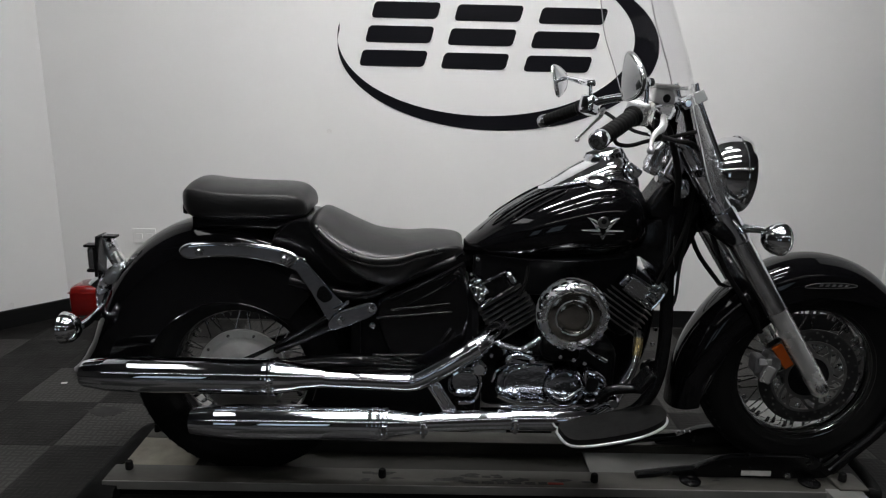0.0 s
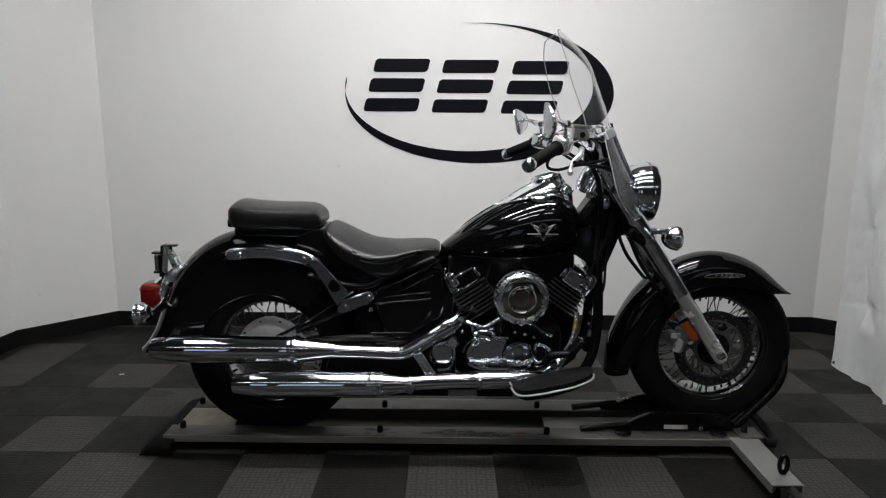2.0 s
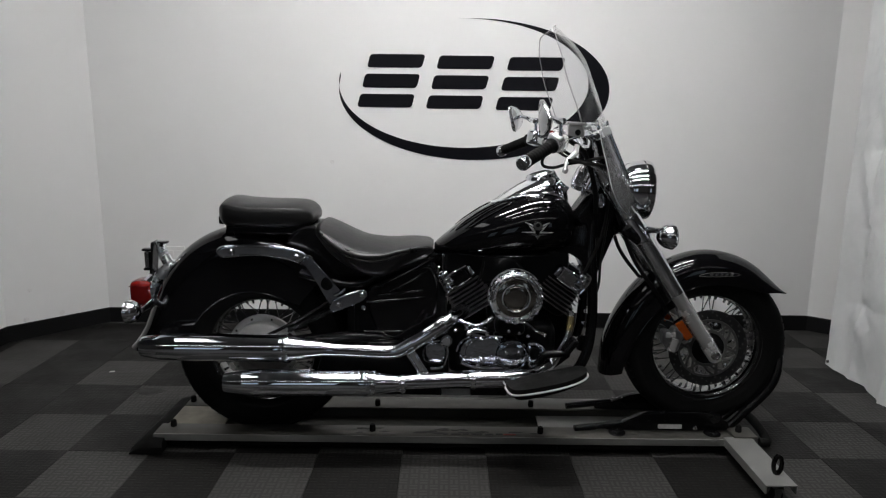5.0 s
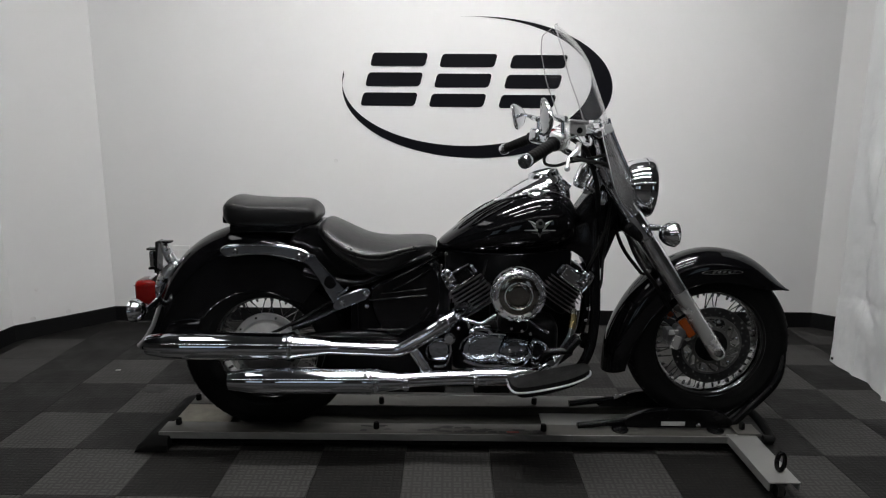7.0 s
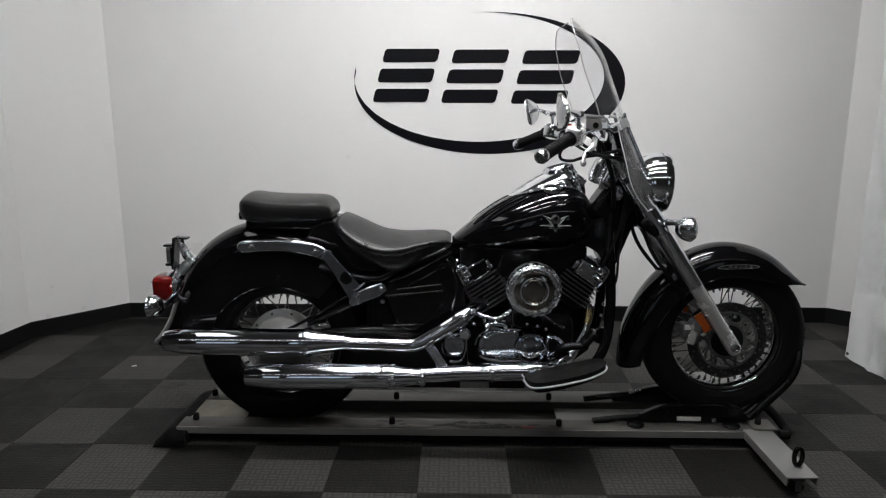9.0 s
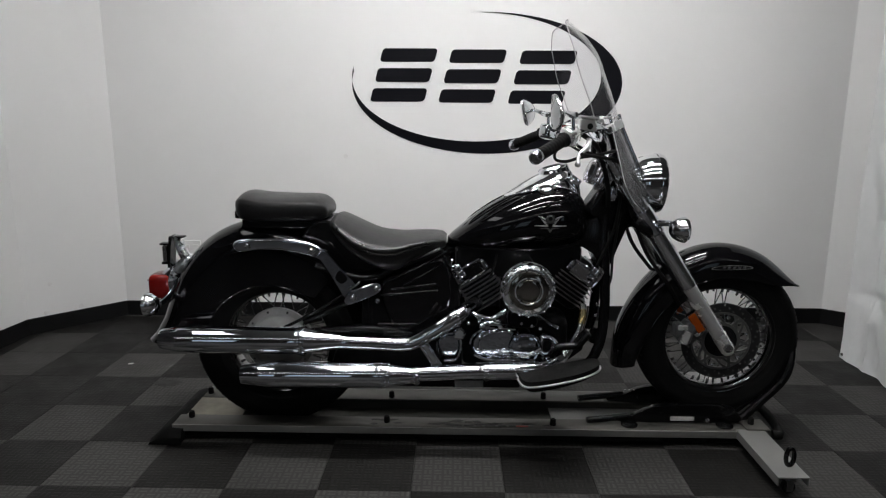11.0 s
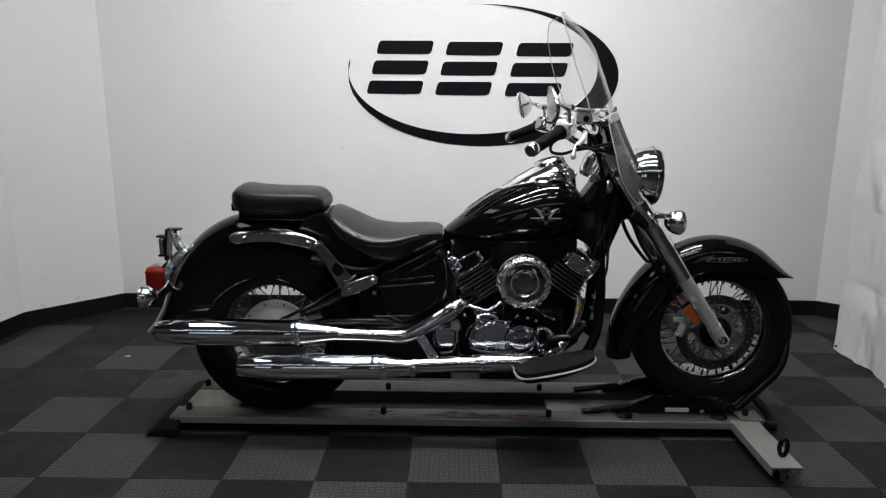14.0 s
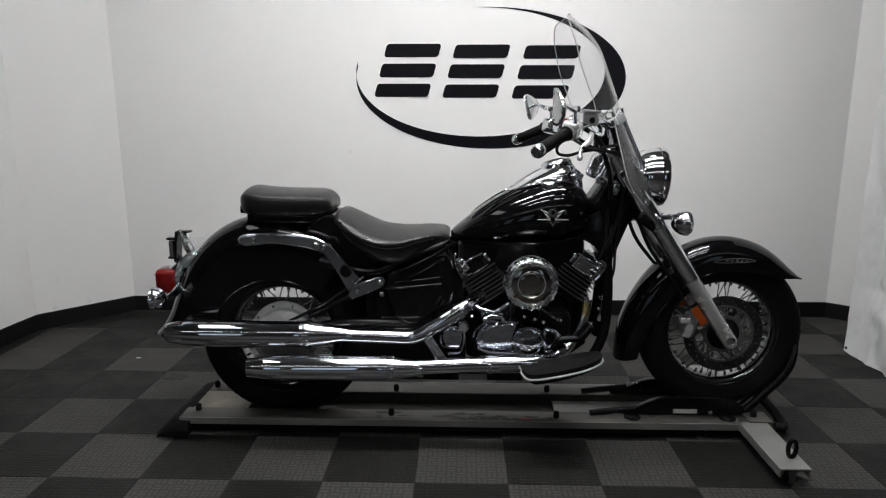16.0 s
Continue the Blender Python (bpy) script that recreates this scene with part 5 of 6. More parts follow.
for bx, bz in ((0.882, 0.394), (0.924, 0.394)):
    part("bolt", bolt((bx, -0.183, bz), 0.0075, h=0.008), CHROME, rnd)
part("timing_cover", prism(rounded([(0.955, 0.35), (0.955, 0.415), (0.985, 0.425), (1.02, 0.400), (1.025, 0.365), (1.0, 0.342)], 4), -0.160, -0.08, 0.012, 3), CAST_CHROME, bike, "chrome triangular side cover")
part("timing_window", prism(rounded([(0.968, 0.365), (0.970, 0.405), (1.000, 0.398), (0.992, 0.366)], 3), -0.164, -0.155, 0.003), ENGINE_BLACK, bike)
part("case_trim", tube([(0.73, -0.170, 0.322), (0.80, -0.172, 0.316), (0.87, -0.172, 0.318)], 0.006, 8), CHROME, bike)
part("pivot_cover", prism(rounded([(0.59, 0.35), (0.585, 0.40), (0.615, 0.425), (0.66, 0.42), (0.675, 0.38), (0.655, 0.34)], 4), -0.165, -0.09, 0.012, 3), CAST_CHROME, bike, "chrome pivot cover")
part("oil_pipe", tube([(0.706, -0.135, 0.512), (0.722, -0.152, 0.498), (0.752, -0.156, 0.489), (0.781, -0.156, 0.483), (0.806, -0.156, 0.496), (0.834, -0.150, 0.514)], 0.0085, 10), CHROME, bike, "thin chrome oil pipe")
part("oil_pipe", tube([(0.950, -0.145, 0.495), (0.985, -0.146, 0.470), (1.022, -0.140, 0.446)], 0.006, 8), CHROME, bike, "thin chrome oil pipe")
part("cover_flange", prism(rounded([(0.738, 0.452), (0.745, 0.470), (0.775, 0.478), (0.812, 0.470), (0.824, 0.452), (0.80, 0.443), (0.758, 0.441)], 4), -0.172, -0.10, 0.008, 3), CAST_CHROME, bike, "chrome cover flange")
part("banjo_fitting", ball((0.748, -0.174, 0.459), (0.012, 0.008, 0.012), 14, 8), CHROME, bike, "chrome banjo fitting")
part("bolt", bolt((0.812, -0.172, 0.458), 0.008), CHROME, bike)
part("cover_rim", tube([(*p, 0)[:1] + (-0.166,) + p[1:] for p in rounded([(0.706, 0.392), (0.718, 0.424), (0.756, 0.446), (0.815, 0.449), (0.868, 0.447)], 1)], 0.0045, 8, 4), CHROME, bike, "chrome cover rim")
part("cover_rim", tube([(0.722, -0.168, 0.352), (0.76, -0.170, 0.337), (0.81, -0.172, 0.331), (0.868, -0.170, 0.333)], 0.006, 8, 4), CHROME, bike, "chrome cover rim")
part("timing_rim", tube([(0.962, -0.166, 0.424), (0.994, -0.166, 0.418), (1.018, -0.166, 0.388), (1.008, -0.166, 0.358), (0.970, -0.166, 0.340), (0.960, -0.166, 0.380), (0.962, -0.166, 0.424)], 0.0045, 8, 4), CHROME, bike, "chrome cover rim")
part("pivot_rim", tube([(0.600, -0.170, 0.412), (0.630, -0.170, 0.430), (0.664, -0.170, 0.424), (0.674, -0.170, 0.380), (0.656, -0.170, 0.335), (0.615, -0.170, 0.328)], 0.005, 8, 4), CHROME, bike, "chrome cover rim")
part("pivot_boss", lathe([(0, 0.022), (0.010, 0.022), (0.016, 0.015), (0.016, 0.0)], (0.668, -0.165, 0.432), (0, -1, 0), 18), CHROME, bike, "round chrome boss")
for bx, bz in ((0.736, 0.372), (0.742, 0.418), (0.79, 0.440), (0.845, 0.440), (0.845, 0.342), (0.780, 0.340), (0.700, 0.470), (0.888, 0.470), (0.925, 0.462), (0.955, 0.452)):
    part("bolt", bolt((bx, -0.168, bz), 0.006), CHROME, bike, "chrome case bolt")
part("cam_cover", prism(rounded([(0.850, 0.452), (0.845, 0.500), (0.880, 0.512), (0.930, 0.500), (0.948, 0.470), (0.930, 0.448)], 4), -0.150, -0.09, 0.010, 3), ENGINE_BLACK, bike, "black cam cover")
part("fitting", join(lathe([(0, 0.010), (0.03, 0.010), (0.03, 0.0)], (0.742, -0.13, 0.458), (0, 0, 1), 14), lathe([(0, 0.013), (0.008, 0.013)], (0.742, -0.13, 0.475), (0, 0, 1), 14)), CHROME, bike, "chrome pipe fitting")
part("fitting", ball((0.792, -0.14, 0.470), (0.030, 0.018, 0.014), 16, 8), CHROME, bike)
part("regulator", box((0.615, -0.09, 0.30), (0.10, 0.08, 0.08), 0.012), ENGINE_BLACK, bike)
part("lower_rail", box((0.572, -0.060, 0.220), (0.650, 0.036, 0.066), 0.004), FRAME_BLACK, bike, "black lower frame rail")
part("stand_plate", box((0.707, -0.081, 0.204), (0.106, 0.005, 0.024), 0.0015), STICKER_WHITE, bike, "pale plate under the engine")

# floorboards and pedals
for s in (-1, 1):
    plan = rounded([(0.885, s * 0.262), (0.875, s * 0.30), (0.895, s * 0.355), (0.96, s * 0.375), (1.06, s * 0.375), (1.125, s * 0.345), (1.140, s * 0.30), (1.115, s * 0.262), (1.0, s * 0.255)], 4)
    def slab(k, z0, z1):
        return skin([[(1.005 + (x - 1.005) * k, s * 0.315 + (y - s * 0.315) * k, z + 0.235 * (x - 1.0)) for x, y in plan] for z in (z0, z1)])
    board = part("floorboard", slab(0.99, 0.331, 0.352), RUBBER, bike, "black rubber-topped floorboard")
    edge = [(1.005 + (x - 1.005) * 1.01, s * 0.315 + (y - s * 0.315) * 1.01, 0.334 + 0.235 * (x - 1.0)) for x, y in plan]
    part("edge_trim", tube(edge + edge[:1], 0.0034, 8, 1), BRIGHT_TRIM, board, "bright metal edge trim")
    part("under_plate", slab(0.86, 0.315, 0.330), FRAME_BLACK, board)
    part("hanger", box((1.0, s * 0.215, 0.318), (0.05, 0.14, 0.02), 0.004), FRAME_BLACK, board)
part("brake_pedal", join(tube([(0.985, -0.235, 0.375), (1.01, -0.245, 0.410), (1.055, -0.255, 0.420), (1.085, -0.27, 0.425)], [0.014, 0.015, 0.013, 0.011], 12, 4),
                         moved(box((0, 0, 0), (0.065, 0.06, 0.022), 0.008, segments=3), pose(1.085, -0.275, 0.455, 0, -52, 0))), FRAME_BLACK, bike, "black brake pedal")
part("pedal_pivot", lathe([(0, 0.016), (0.02, 0.018), (0.028, 0.012), (0.028, 0)], (1.02, -0.225, 0.375), (0, -1, 0), 16), CHROME, bike)
part("horn", lathe([(0, 0.02), (0.02, 0.032), (0.03, 0.03), (0.03, 0)], (1.16, -0.06, 0.40), (0.4, -1, 0), 20), FRAME_BLACK, bike)

# front fork, steering
RAKE = Vector((0.358, 0, -0.531)).normalized()
for s in (-1, 1):
    y = s * 0.112
    at = lambda d: Vector((1.638, y, 0.375)) - RAKE * d
    leg = part("fork_slider", lathe([(-0.030, 0.0), (-0.030, 0.020), (-0.018, 0.026), (0.03, 0.0265), (0.25, 0.027), (0.262, 0.029), (0.275, 0.029), (0.278, 0.0)], (1.638, y, 0.375), -RAKE, 28), SATIN_ALLOY, bike, "satin alloy fork slider")
    part("fork_tube", lathe([(0.27, 0.030), (0.40, 0.031), (0.50, 0.031), (0.60, 0.030), (0.76, 0.029), (0.80, 0.024), (0.80, 0)], (1.638, y, 0.375), -RAKE, 28), SOFT_CHROME, leg, "chrome fork cover")
    part("axle_cap", lathe([(0, 0.016), (0.010, 0.016), (0.012, 0.011), (0.006, 0.010), (0.006, 0)], (1.636, y - s * -0.024, 0.376), (0, s, 0), 20), CHROME_DULL, leg, "axle end")
    part("reflector", moved(box((0, 0, 0), (0.030, 0.010, 0.075), 0.003), Matrix.Translation((1.524, y + s * 0.006, 0.462)) @ pose(0, 0, 0, 0, -35, 0)), AMBER_LENS, leg, "amber side reflector")
    part("signal_clamp", lathe([(0.50, 0.032), (0.505, 0.0345), (0.60, 0.0345), (0.605, 0.032)], (1.638, y, 0.375), -RAKE, 24), CHROME, leg, "chrome clamp")
    part("brake_hose", tube([(1.27, y * 0.6, 0.88), (1.33, y * 0.9, 0.72), (1.42, y * 0.8, 0.60), (1.47, y * 0.75, 0.52)], 0.007, 8), RUBBER, leg, "black hose")
    # turn signals on stalks
    c = at(0.545) + Vector((0.012, s * 0.0, 0.0))
    stalk = part("signal_stalk", tube([c, c + Vector((0.045, s * 0.045, 0.005)), c + Vector((0.075, s * 0.085, 0.004))], [0.014, 0.010, 0.013], 14, 4), CHROME, bike, "chrome signal stalk")
    o = Vector((1.372, s * 0.215, 0.820))
    part("signal_bowl", lathe([(-0.004, 0.0), (0.0, 0.014), (0.010, 0.028), (0.026, 0.039), (0.042, 0.0435), (0.050, 0.0435), (0.052, 0.040)], o, (1, 0, 0.02), 32), POLISHED, stalk, "chrome turn signal bowl")
    part("signal_lens", lathe([(0.050, 0.041), (0.060, 0.036), (0.066, 0.020), (0.067, 0.0)], o, (1, 0, 0.02), 28), CLEAR_LENS, stalk, "clear turn signal lens")
part("caliper", join(box((1.497, -0.098, 0.425), (0.045, 0.050, 0.085), 0.010, pose(0, 0, 0, 0, 18, 0), 3), box((1.468, -0.09, 0.430), (0.03, 0.05, 0.05), 0.008)), CALIPER_GREY, bike, "grey brake caliper")
part("caliper_cap", box((1.487, -0.124, 0.408), (0.030, 0.008, 0.052), 0.004, pose(0, 0, 0, 0, 18, 0)), SATIN_ALLOY, bike, "bright caliper cap")
part("caliper_cap", box((1.476, -0.122, 0.446), (0.036, 0.008, 0.020), 0.004), SATIN_ALLOY, bike, "bright caliper cap")
part("caliper_bracket", box((1.535, -0.085, 0.475), (0.07, 0.03, 0.06), 0.01, pose(0, 0, 0, 0, -35, 0)), CHROME_DULL, bike)
part("front_axle", lathe([(-0.135, 0.010), (0.135, 0.010)], (1.638, 0, 0.377), (0, 1, 0), 14), CHROME_DULL, bike)
part("lower_clamp", box((1.315, 0, 0.815), (0.085, 0.29, 0.05), 0.016, pose(0, 0, 0, 0, 34, 0), 3), FRAME_BLACK, bike, "black lower fork clamp")
part("upper_clamp", box((1.195, 0, 1.035), (0.085, 0.27, 0.030), 0.010, pose(0, 0, 0, 0, 34, 0), 3), POLISHED, bike, "chrome upper fork clamp")
part("steering_cover", box((1.221, 0, 0.89), (0.15, 0.13, 0.19), 0.025, pose(0, 0, 0, 0, 34, 0), 3), FRAME_BLACK, bike, "black steering head")
for y, z, dx in ((-0.05, 0.0, 0.0), (0.06, 0.01, 0.01), (-0.09, -0.02, -0.012)):
    part("cable", tube([(1.05 + dx, y * 4, 1.10 + z), (1.13, y * 2.4, 1.06), (1.22 + dx, y * 1.5, 1.04), (1.245 + dx, y, 0.95), (1.215, y, 0.80), (1.17 + dx, y, 0.66)], 0.0055, 8), RUBBER, bike, "black control cable")
part("brake_line", tube([(0.985, -0.225, 1.090), (0.976, -0.215, 1.070), (0.984, -0.205, 1.051), (1.019, -0.200, 1.046), (1.061, -0.200, 1.058), (1.12, -0.19, 1.067), (1.19, -0.16, 1.080), (1.225, -0.12, 1.075)], 0.0052, 8), RUBBER, bike, "black brake line")
part("throttle_cable", tube([(1.238, -0.075, 0.86), (1.226, -0.085, 0.78), (1.216, -0.090, 0.70), (1.214, -0.090, 0.62), (1.200, -0.085, 0.57)], 0.0048, 8), RUBBER, bike, "thin black cable")
part("clutch_hose", tube([(1.070, -0.17, 1.135), (1.106, -0.13, 1.115), (1.137, -0.12, 1.085), (1.163, -0.115, 1.018), (1.180, -0.11, 0.955), (1.19, -0.09, 0.88)], 0.0085, 10), RUBBER, bike, "thick black hose")

LAMP_AT, LAMP_WAY = (1.351, 0, 0.956), (1, 0, -0.03)
lamp = part("headlamp", lathe([(-0.088, 0.0), (-0.086, 0.026), (-0.078, 0.052), (-0.062, 0.076), (-0.040, 0.092), (-0.012, 0.1015), (0.016, 0.1045), (0.017, 0.108), (0.030, 0.109), (0.041, 0.105), (0.044, 0.099)], LAMP_AT, LAMP_WAY, 56), POLISHED, bike, "chrome bullet headlamp")
part("headlamp_lens", lathe([(0.040, 0.100), (0.048, 0.090), (0.055, 0.068), (0.059, 0.035), (0.060, 0.0)], LAMP_AT, LAMP_WAY, 48), CLEAR_LENS, lamp, "clear headlamp lens")
part("reflector_bowl", lathe([(0.036, 0.099), (0.010, 0.080), (-0.020, 0.040), (-0.03, 0.0)], LAMP_AT, LAMP_WAY, 40), CHROME, lamp)
part("lamp_mount", box((1.345, 0, 0.845), (0.05, 0.06, 0.05), 0.012), CHROME, bike)

# handlebar, grips, controls, mirrors
MIRROR_LINE = rounded([(-0.022, 0.058), (0.018, 0.042), (0.052, 0.010), (0.055, -0.020), (0.020, -0.043), (-0.030, -0.052), (-0.056, -0.046), (-0.056, -0.008), (-0.044, 0.034)], 4)


def mirror_form(depths, s):
    """A dished teardrop: rings of one outline at several depths towards the rider."""
    return skin([[(-d, s * u * k, v * k) for u, v in MIRROR_LINE] for d, k in depths])


for s in (-1, 1):
    bar = part("handlebar", tube([(1.165, 0.0, 1.105), (1.165, s * 0.06, 1.11), (1.150, s * 0.14, 1.145), (1.110, s * 0.20, 1.158), (1.050, s * 0.245, 1.146), (0.985, s * 0.300, 1.118), (0.895, s * 0.395, 1.073)], 0.0127, 16), CHROME, bike, "chrome pullback handlebar")
    a, b = Vector((0.995, s * 0.293, 1.122)), Vector((0.892, s * 0.398, 1.071))
    d = (b - a).normalized()
    ln = (b - a).length
    prof = [(0.0, 0.0), (0.0, 0.024), (0.006, 0.025)]
    for k in range(9):
        h = 0.012 + k * (ln - 0.03) / 9
        prof += [(h, 0.0198), (h + 0.008, 0.0200), (h + 0.009, 0.0194), (h + 0.0105, 0.0194)]
    prof += [(ln - 0.012, 0.0198), (ln - 0.010, 0.0)]
    part("grip", lathe(prof, a, d, 24), RUBBER, bar, "black ribbed rubber grip")
    part("bar_end", lathe([(ln - 0.018, 0.020), (ln - 0.014, 0.0222), (ln + 0.004, 0.0222), (ln + 0.010, 0.019), (ln + 0.012, 0.014), (ln + 0.009, 0.0)], a, d, 24), CHROME, bar, "chrome bar end")
    part("switch_box", moved(box((0, 0, 0), (0.060, 0.052, 0.058), 0.014, segments=3), Matrix.Translation((1.015, s * 0.268, 1.130)) @ pose(0, 0, 0, 0, 15, s * 45)), CHROME if s > 0 else SATIN_ALLOY, bar, "alloy switch housing")
    lever = [(1.055, s * 0.262, 1.118), (1.062, s * 0.30, 1.100), (1.035, s * 0.355, 1.055), (1.010, s * 0.40, 1.015)] if s > 0 else [(1.085, s * 0.235, 1.120), (1.072, s * 0.27, 1.096), (1.045, s * 0.29, 1.075), (1.036, s * 0.31, 1.045)]
    part("lever", join(tube(lever, [0.010, 0.010, 0.007, 0.006], 12, 5, 0.6), ball(lever[-1], (0.010, 0.010, 0.010), 12, 8)), SATIN_ALLOY, bar, "polished alloy lever")
    # mirror
    foot = Vector((1.020, s * 0.292, 1.140))
    head = Vector((0.949, s * 0.430, 1.205)) if s < 0 else Vector((0.966, 0.545, 1.212))
    stem = part("mirror_stem", join(tube([foot, foot + Vector((0, 0, 0.030)), foot + Vector((-0.002, 0, 0.058))], 0.0068, 12, 3), tube([foot + Vector((0.010, -s * 0.004, 0.058)), foot + Vector((-0.010, s * 0.012, 0.058)), head + Vector((0.022, -s * 0.040, 0.002)), head + Vector((0.010, 0, 0))], [0.0105, 0.0105, 0.007, 0.009], 12, 4)), CHROME, bar, "chrome mirror stem")
    m = Matrix.Translation(head) @ (pose(0, 0, 0, 20, -14, -36) if s > 0 else pose(0, 0, 0, 0, -6, 9) @ Matrix.Diagonal((1, 0.92, 0.95, 1)))
    part("mirror_shell", moved(mirror_form(((0.006, 0.97), (0.0, 1.0), (-0.004, 0.96), (-0.009, 0.75), (-0.012, 0.40), (-0.0125, 0.05)), s), m), CHROME_DULL if s < 0 else SOFT_CHROME, stem, "teardrop chrome mirror shell")
    part("mirror_glass", moved(mirror_form(((0.0072, 0.90), (0.0064, 0.92)), s), m), MIRROR_GLASS, stem, "mirror glass")
part("switch_button", box((0.995, -0.262, 1.163), (0.014, 0.014, 0.008), 0.002), RED_LENS, bike, "red kill switch")
res = part("brake_reservoir", moved(join(box((0, 0, 0), (0.066, 0.052, 0.040), 0.007, segments=3), box((0, 0, 0.024), (0.072, 0.058, 0.010), 0.003), box((-0.045, 0.004, -0.014), (0.05, 0.034, 0.030), 0.009, segments=3)), Matrix.Translation((1.070, -0.222, 1.166)) @ pose(0, 0, 0, 0, 4, 20)), SATIN_ALLOY, bike, "alloy brake fluid reservoir")
part("sight_glass", lathe([(0, 0.010), (0.003, 0.010), (0.003, 0.0)], (1.082, -0.2455, 1.162), (0.34, -1, 0), 14), ENGINE_BLACK, res)
for s in (-1, 1):
    part("bar_riser", tube([(1.165, s * 0.05, 1.045), (1.165, s * 0.05, 1.10)], 0.018, 16, 1), FRAME_BLACK, bike, "black bar riser")
part("ignition_lock", join(lathe([(-0.05, 0.0), (-0.05, 0.026), (-0.03, 0.032), (0.02, 0.030), (0.035, 0.022), (0.05, 0.020), (0.052, 0.0)], (1.150, -0.03, 1.005), (0.35, -0.2, 1), 24), lathe([(0, 0.020), (0.012, 0.024), (0.022, 0.018), (0.022, 0)], (1.166, -0.055, 0.985), (0.2, -1, 0.2), 20)), SOFT_CHROME, bike, "chrome ignition lock")
part("neck_cover", box((1.182, -0.075, 0.985), (0.050, 0.04, 0.085), 0.014, pose(0, 0, 0, 0, 24, 0), 3), SOFT_CHROME, bike, "chrome steering neck cover")
part("neck_boss", ball((1.205, -0.085, 0.925), (0.022, 0.016, 0.028), 18, 10), CHROME, bike, "chrome boss")
part("neck_bracket", box((1.155, -0.060, 0.955), (0.035, 0.04, 0.035), 0.006), SOFT_CHROME, bike, "chrome bracket")
part("clamp_cap", lathe([(0, 0.022), (0.012, 0.025), (0.020, 0.016), (0.020, 0)], (1.175, -0.112, 1.045), (-0.3, 0, 1), 20), CHROME, bike, "chrome fork cap")
for s in (-1, 1):
    part("headlamp_bracket", tube([(1.23, s * 0.10, 0.985), (1.28, s * 0.095, 0.975), (1.32, s * 0.080, 0.960)], 0.013, 12, 4), CHROME, bike, "chrome headlamp ear")


# windshield
SHIELD_LINE = spline([(0.830, 1.340), (0.90, 1.341), (0.964, 1.326), (1.066, 1.277), (1.167, 1.230), (1.236, 1.209), (1.333, 1.171), (1.40, 1.143), (1.45, 1.106), (1.49, 1.062), (1.516, 1.032)], 6)


def shield_x(z, u):
    """The sheet's place forward at height z; u runs from the middle to the edges, which sweep back."""
    for a, b in zip(SHIELD_LINE, SHIELD_LINE[1:]):
        if z <= b.x:
            break
    return a.y + (b.y - a.y) * (z - a.x) / (b.x - a.x) - 0.138 * u * u


def shield(z0, z1, widths, n=18, rowsn=24):
    line = spline(widths, 8)
    rows = []
    for i in range(rowsn + 1):
        z = z0 + (z1 - z0) * i / rowsn
        for a, b in zip(line, line[1:]):
            if a.x <= z <= b.x + 1e-9:
                w = a.y + (b.y - a.y) * (z - a.x) / max(b.x - a.x, 1e-6)
        w = max(w, 0.004)
        rows.append([(shield_x(z, (w * (2 * k / n - 1)) / 0.25), w * (2 * k / n - 1), z) for k in range(n + 1)])
    return sheet(rows)


WIDTHS = [(0.836, 0.06), (0.87, 0.130), (0.93, 0.180), (1.02, 0.215), (1.12, 0.235), (1.25, 0.242), (1.36, 0.240), (1.44, 0.215), (1.49, 0.160), (1.505, 0.12), (1.515, 0.05)]
pane = part("windshield", shield(1.165, 1.514, WIDTHS), SHIELD_CLEAR, bike, "clear curved windshield", angle=60)
LOWER_WIDTHS = [(0.836, 0.06), (0.855, 0.110), (0.88, 0.160), (0.91, 0.200), (0.94, 0.219), (0.97, 0.224), (1.00, 0.219), (1.04, 0.206), (1.08, 0.194), (1.13, 0.178), (1.168, 0.160)]
low_pane = part("windshield_lower", shield(0.837, 1.165, LOWER_WIDTHS), SHIELD_GREY, bike, "grey lower windshield", angle=60)
for ob in (pane, low_pane):
    shell(ob, 0.004)
    ob.visible_shadow = False
for s in (-1, 1):
    part("shield_bracket", moved(box((0, 0, 0), (0.058, 0.014, 0.030), 0.003), pose(1.186, s * 0.145, 1.160, 0, -27, s * 22)), SATIN_ALLOY, bike, "polished windshield bracket")
    part("shield_strip", tube([(shield_x(z, 0.30) + 0.006, s * 0.075, z) for z in (1.20, 1.16, 1.12, 1.06, 1.00)], 0.006, 10, 3, 0.5), CHROME, bike, "chrome windshield strip")
    part("shield_arm", tube([(1.165, s * 0.125, 1.165), (1.20, s * 0.12, 1.06), (1.245, s * 0.118, 0.925)], 0.010, 10, 4), FRAME_BLACK, bike, "black windshield arm")
    part("knob", bolt((1.165, s * 0.156, 1.150), 0.011, (0, s, 0), 0.010), CHROME, bike, "chrome knob")
    part("knob", bolt((1.255, s * 0.155, 0.908), 0.011, (0, s, 0), 0.010), CHROME, bike, "chrome knob")
    part("knob", bolt((1.215, s * 0.140, 0.975), 0.015, (0, s, 0), 0.012), CHROME, bike, "chrome knob")
part("shield_bar", tube([(shield_x(1.188, y / 0.25) - 0.010, y, 1.188) for y in (-0.11, -0.07, -0.035, 0, 0.035, 0.07, 0.11)], 0.0055, 10, 3), SATIN_ALLOY, bike, "polished cross bar")


def shield_edge(side, widths):
    out = []
    for a in spline(widths, 3):
        w = max(a.y, 0.004)
        out.append((shield_x(a.x, w / 0.25), side * w, a.x))
    return tube(out, 0.0016, 6, 1)


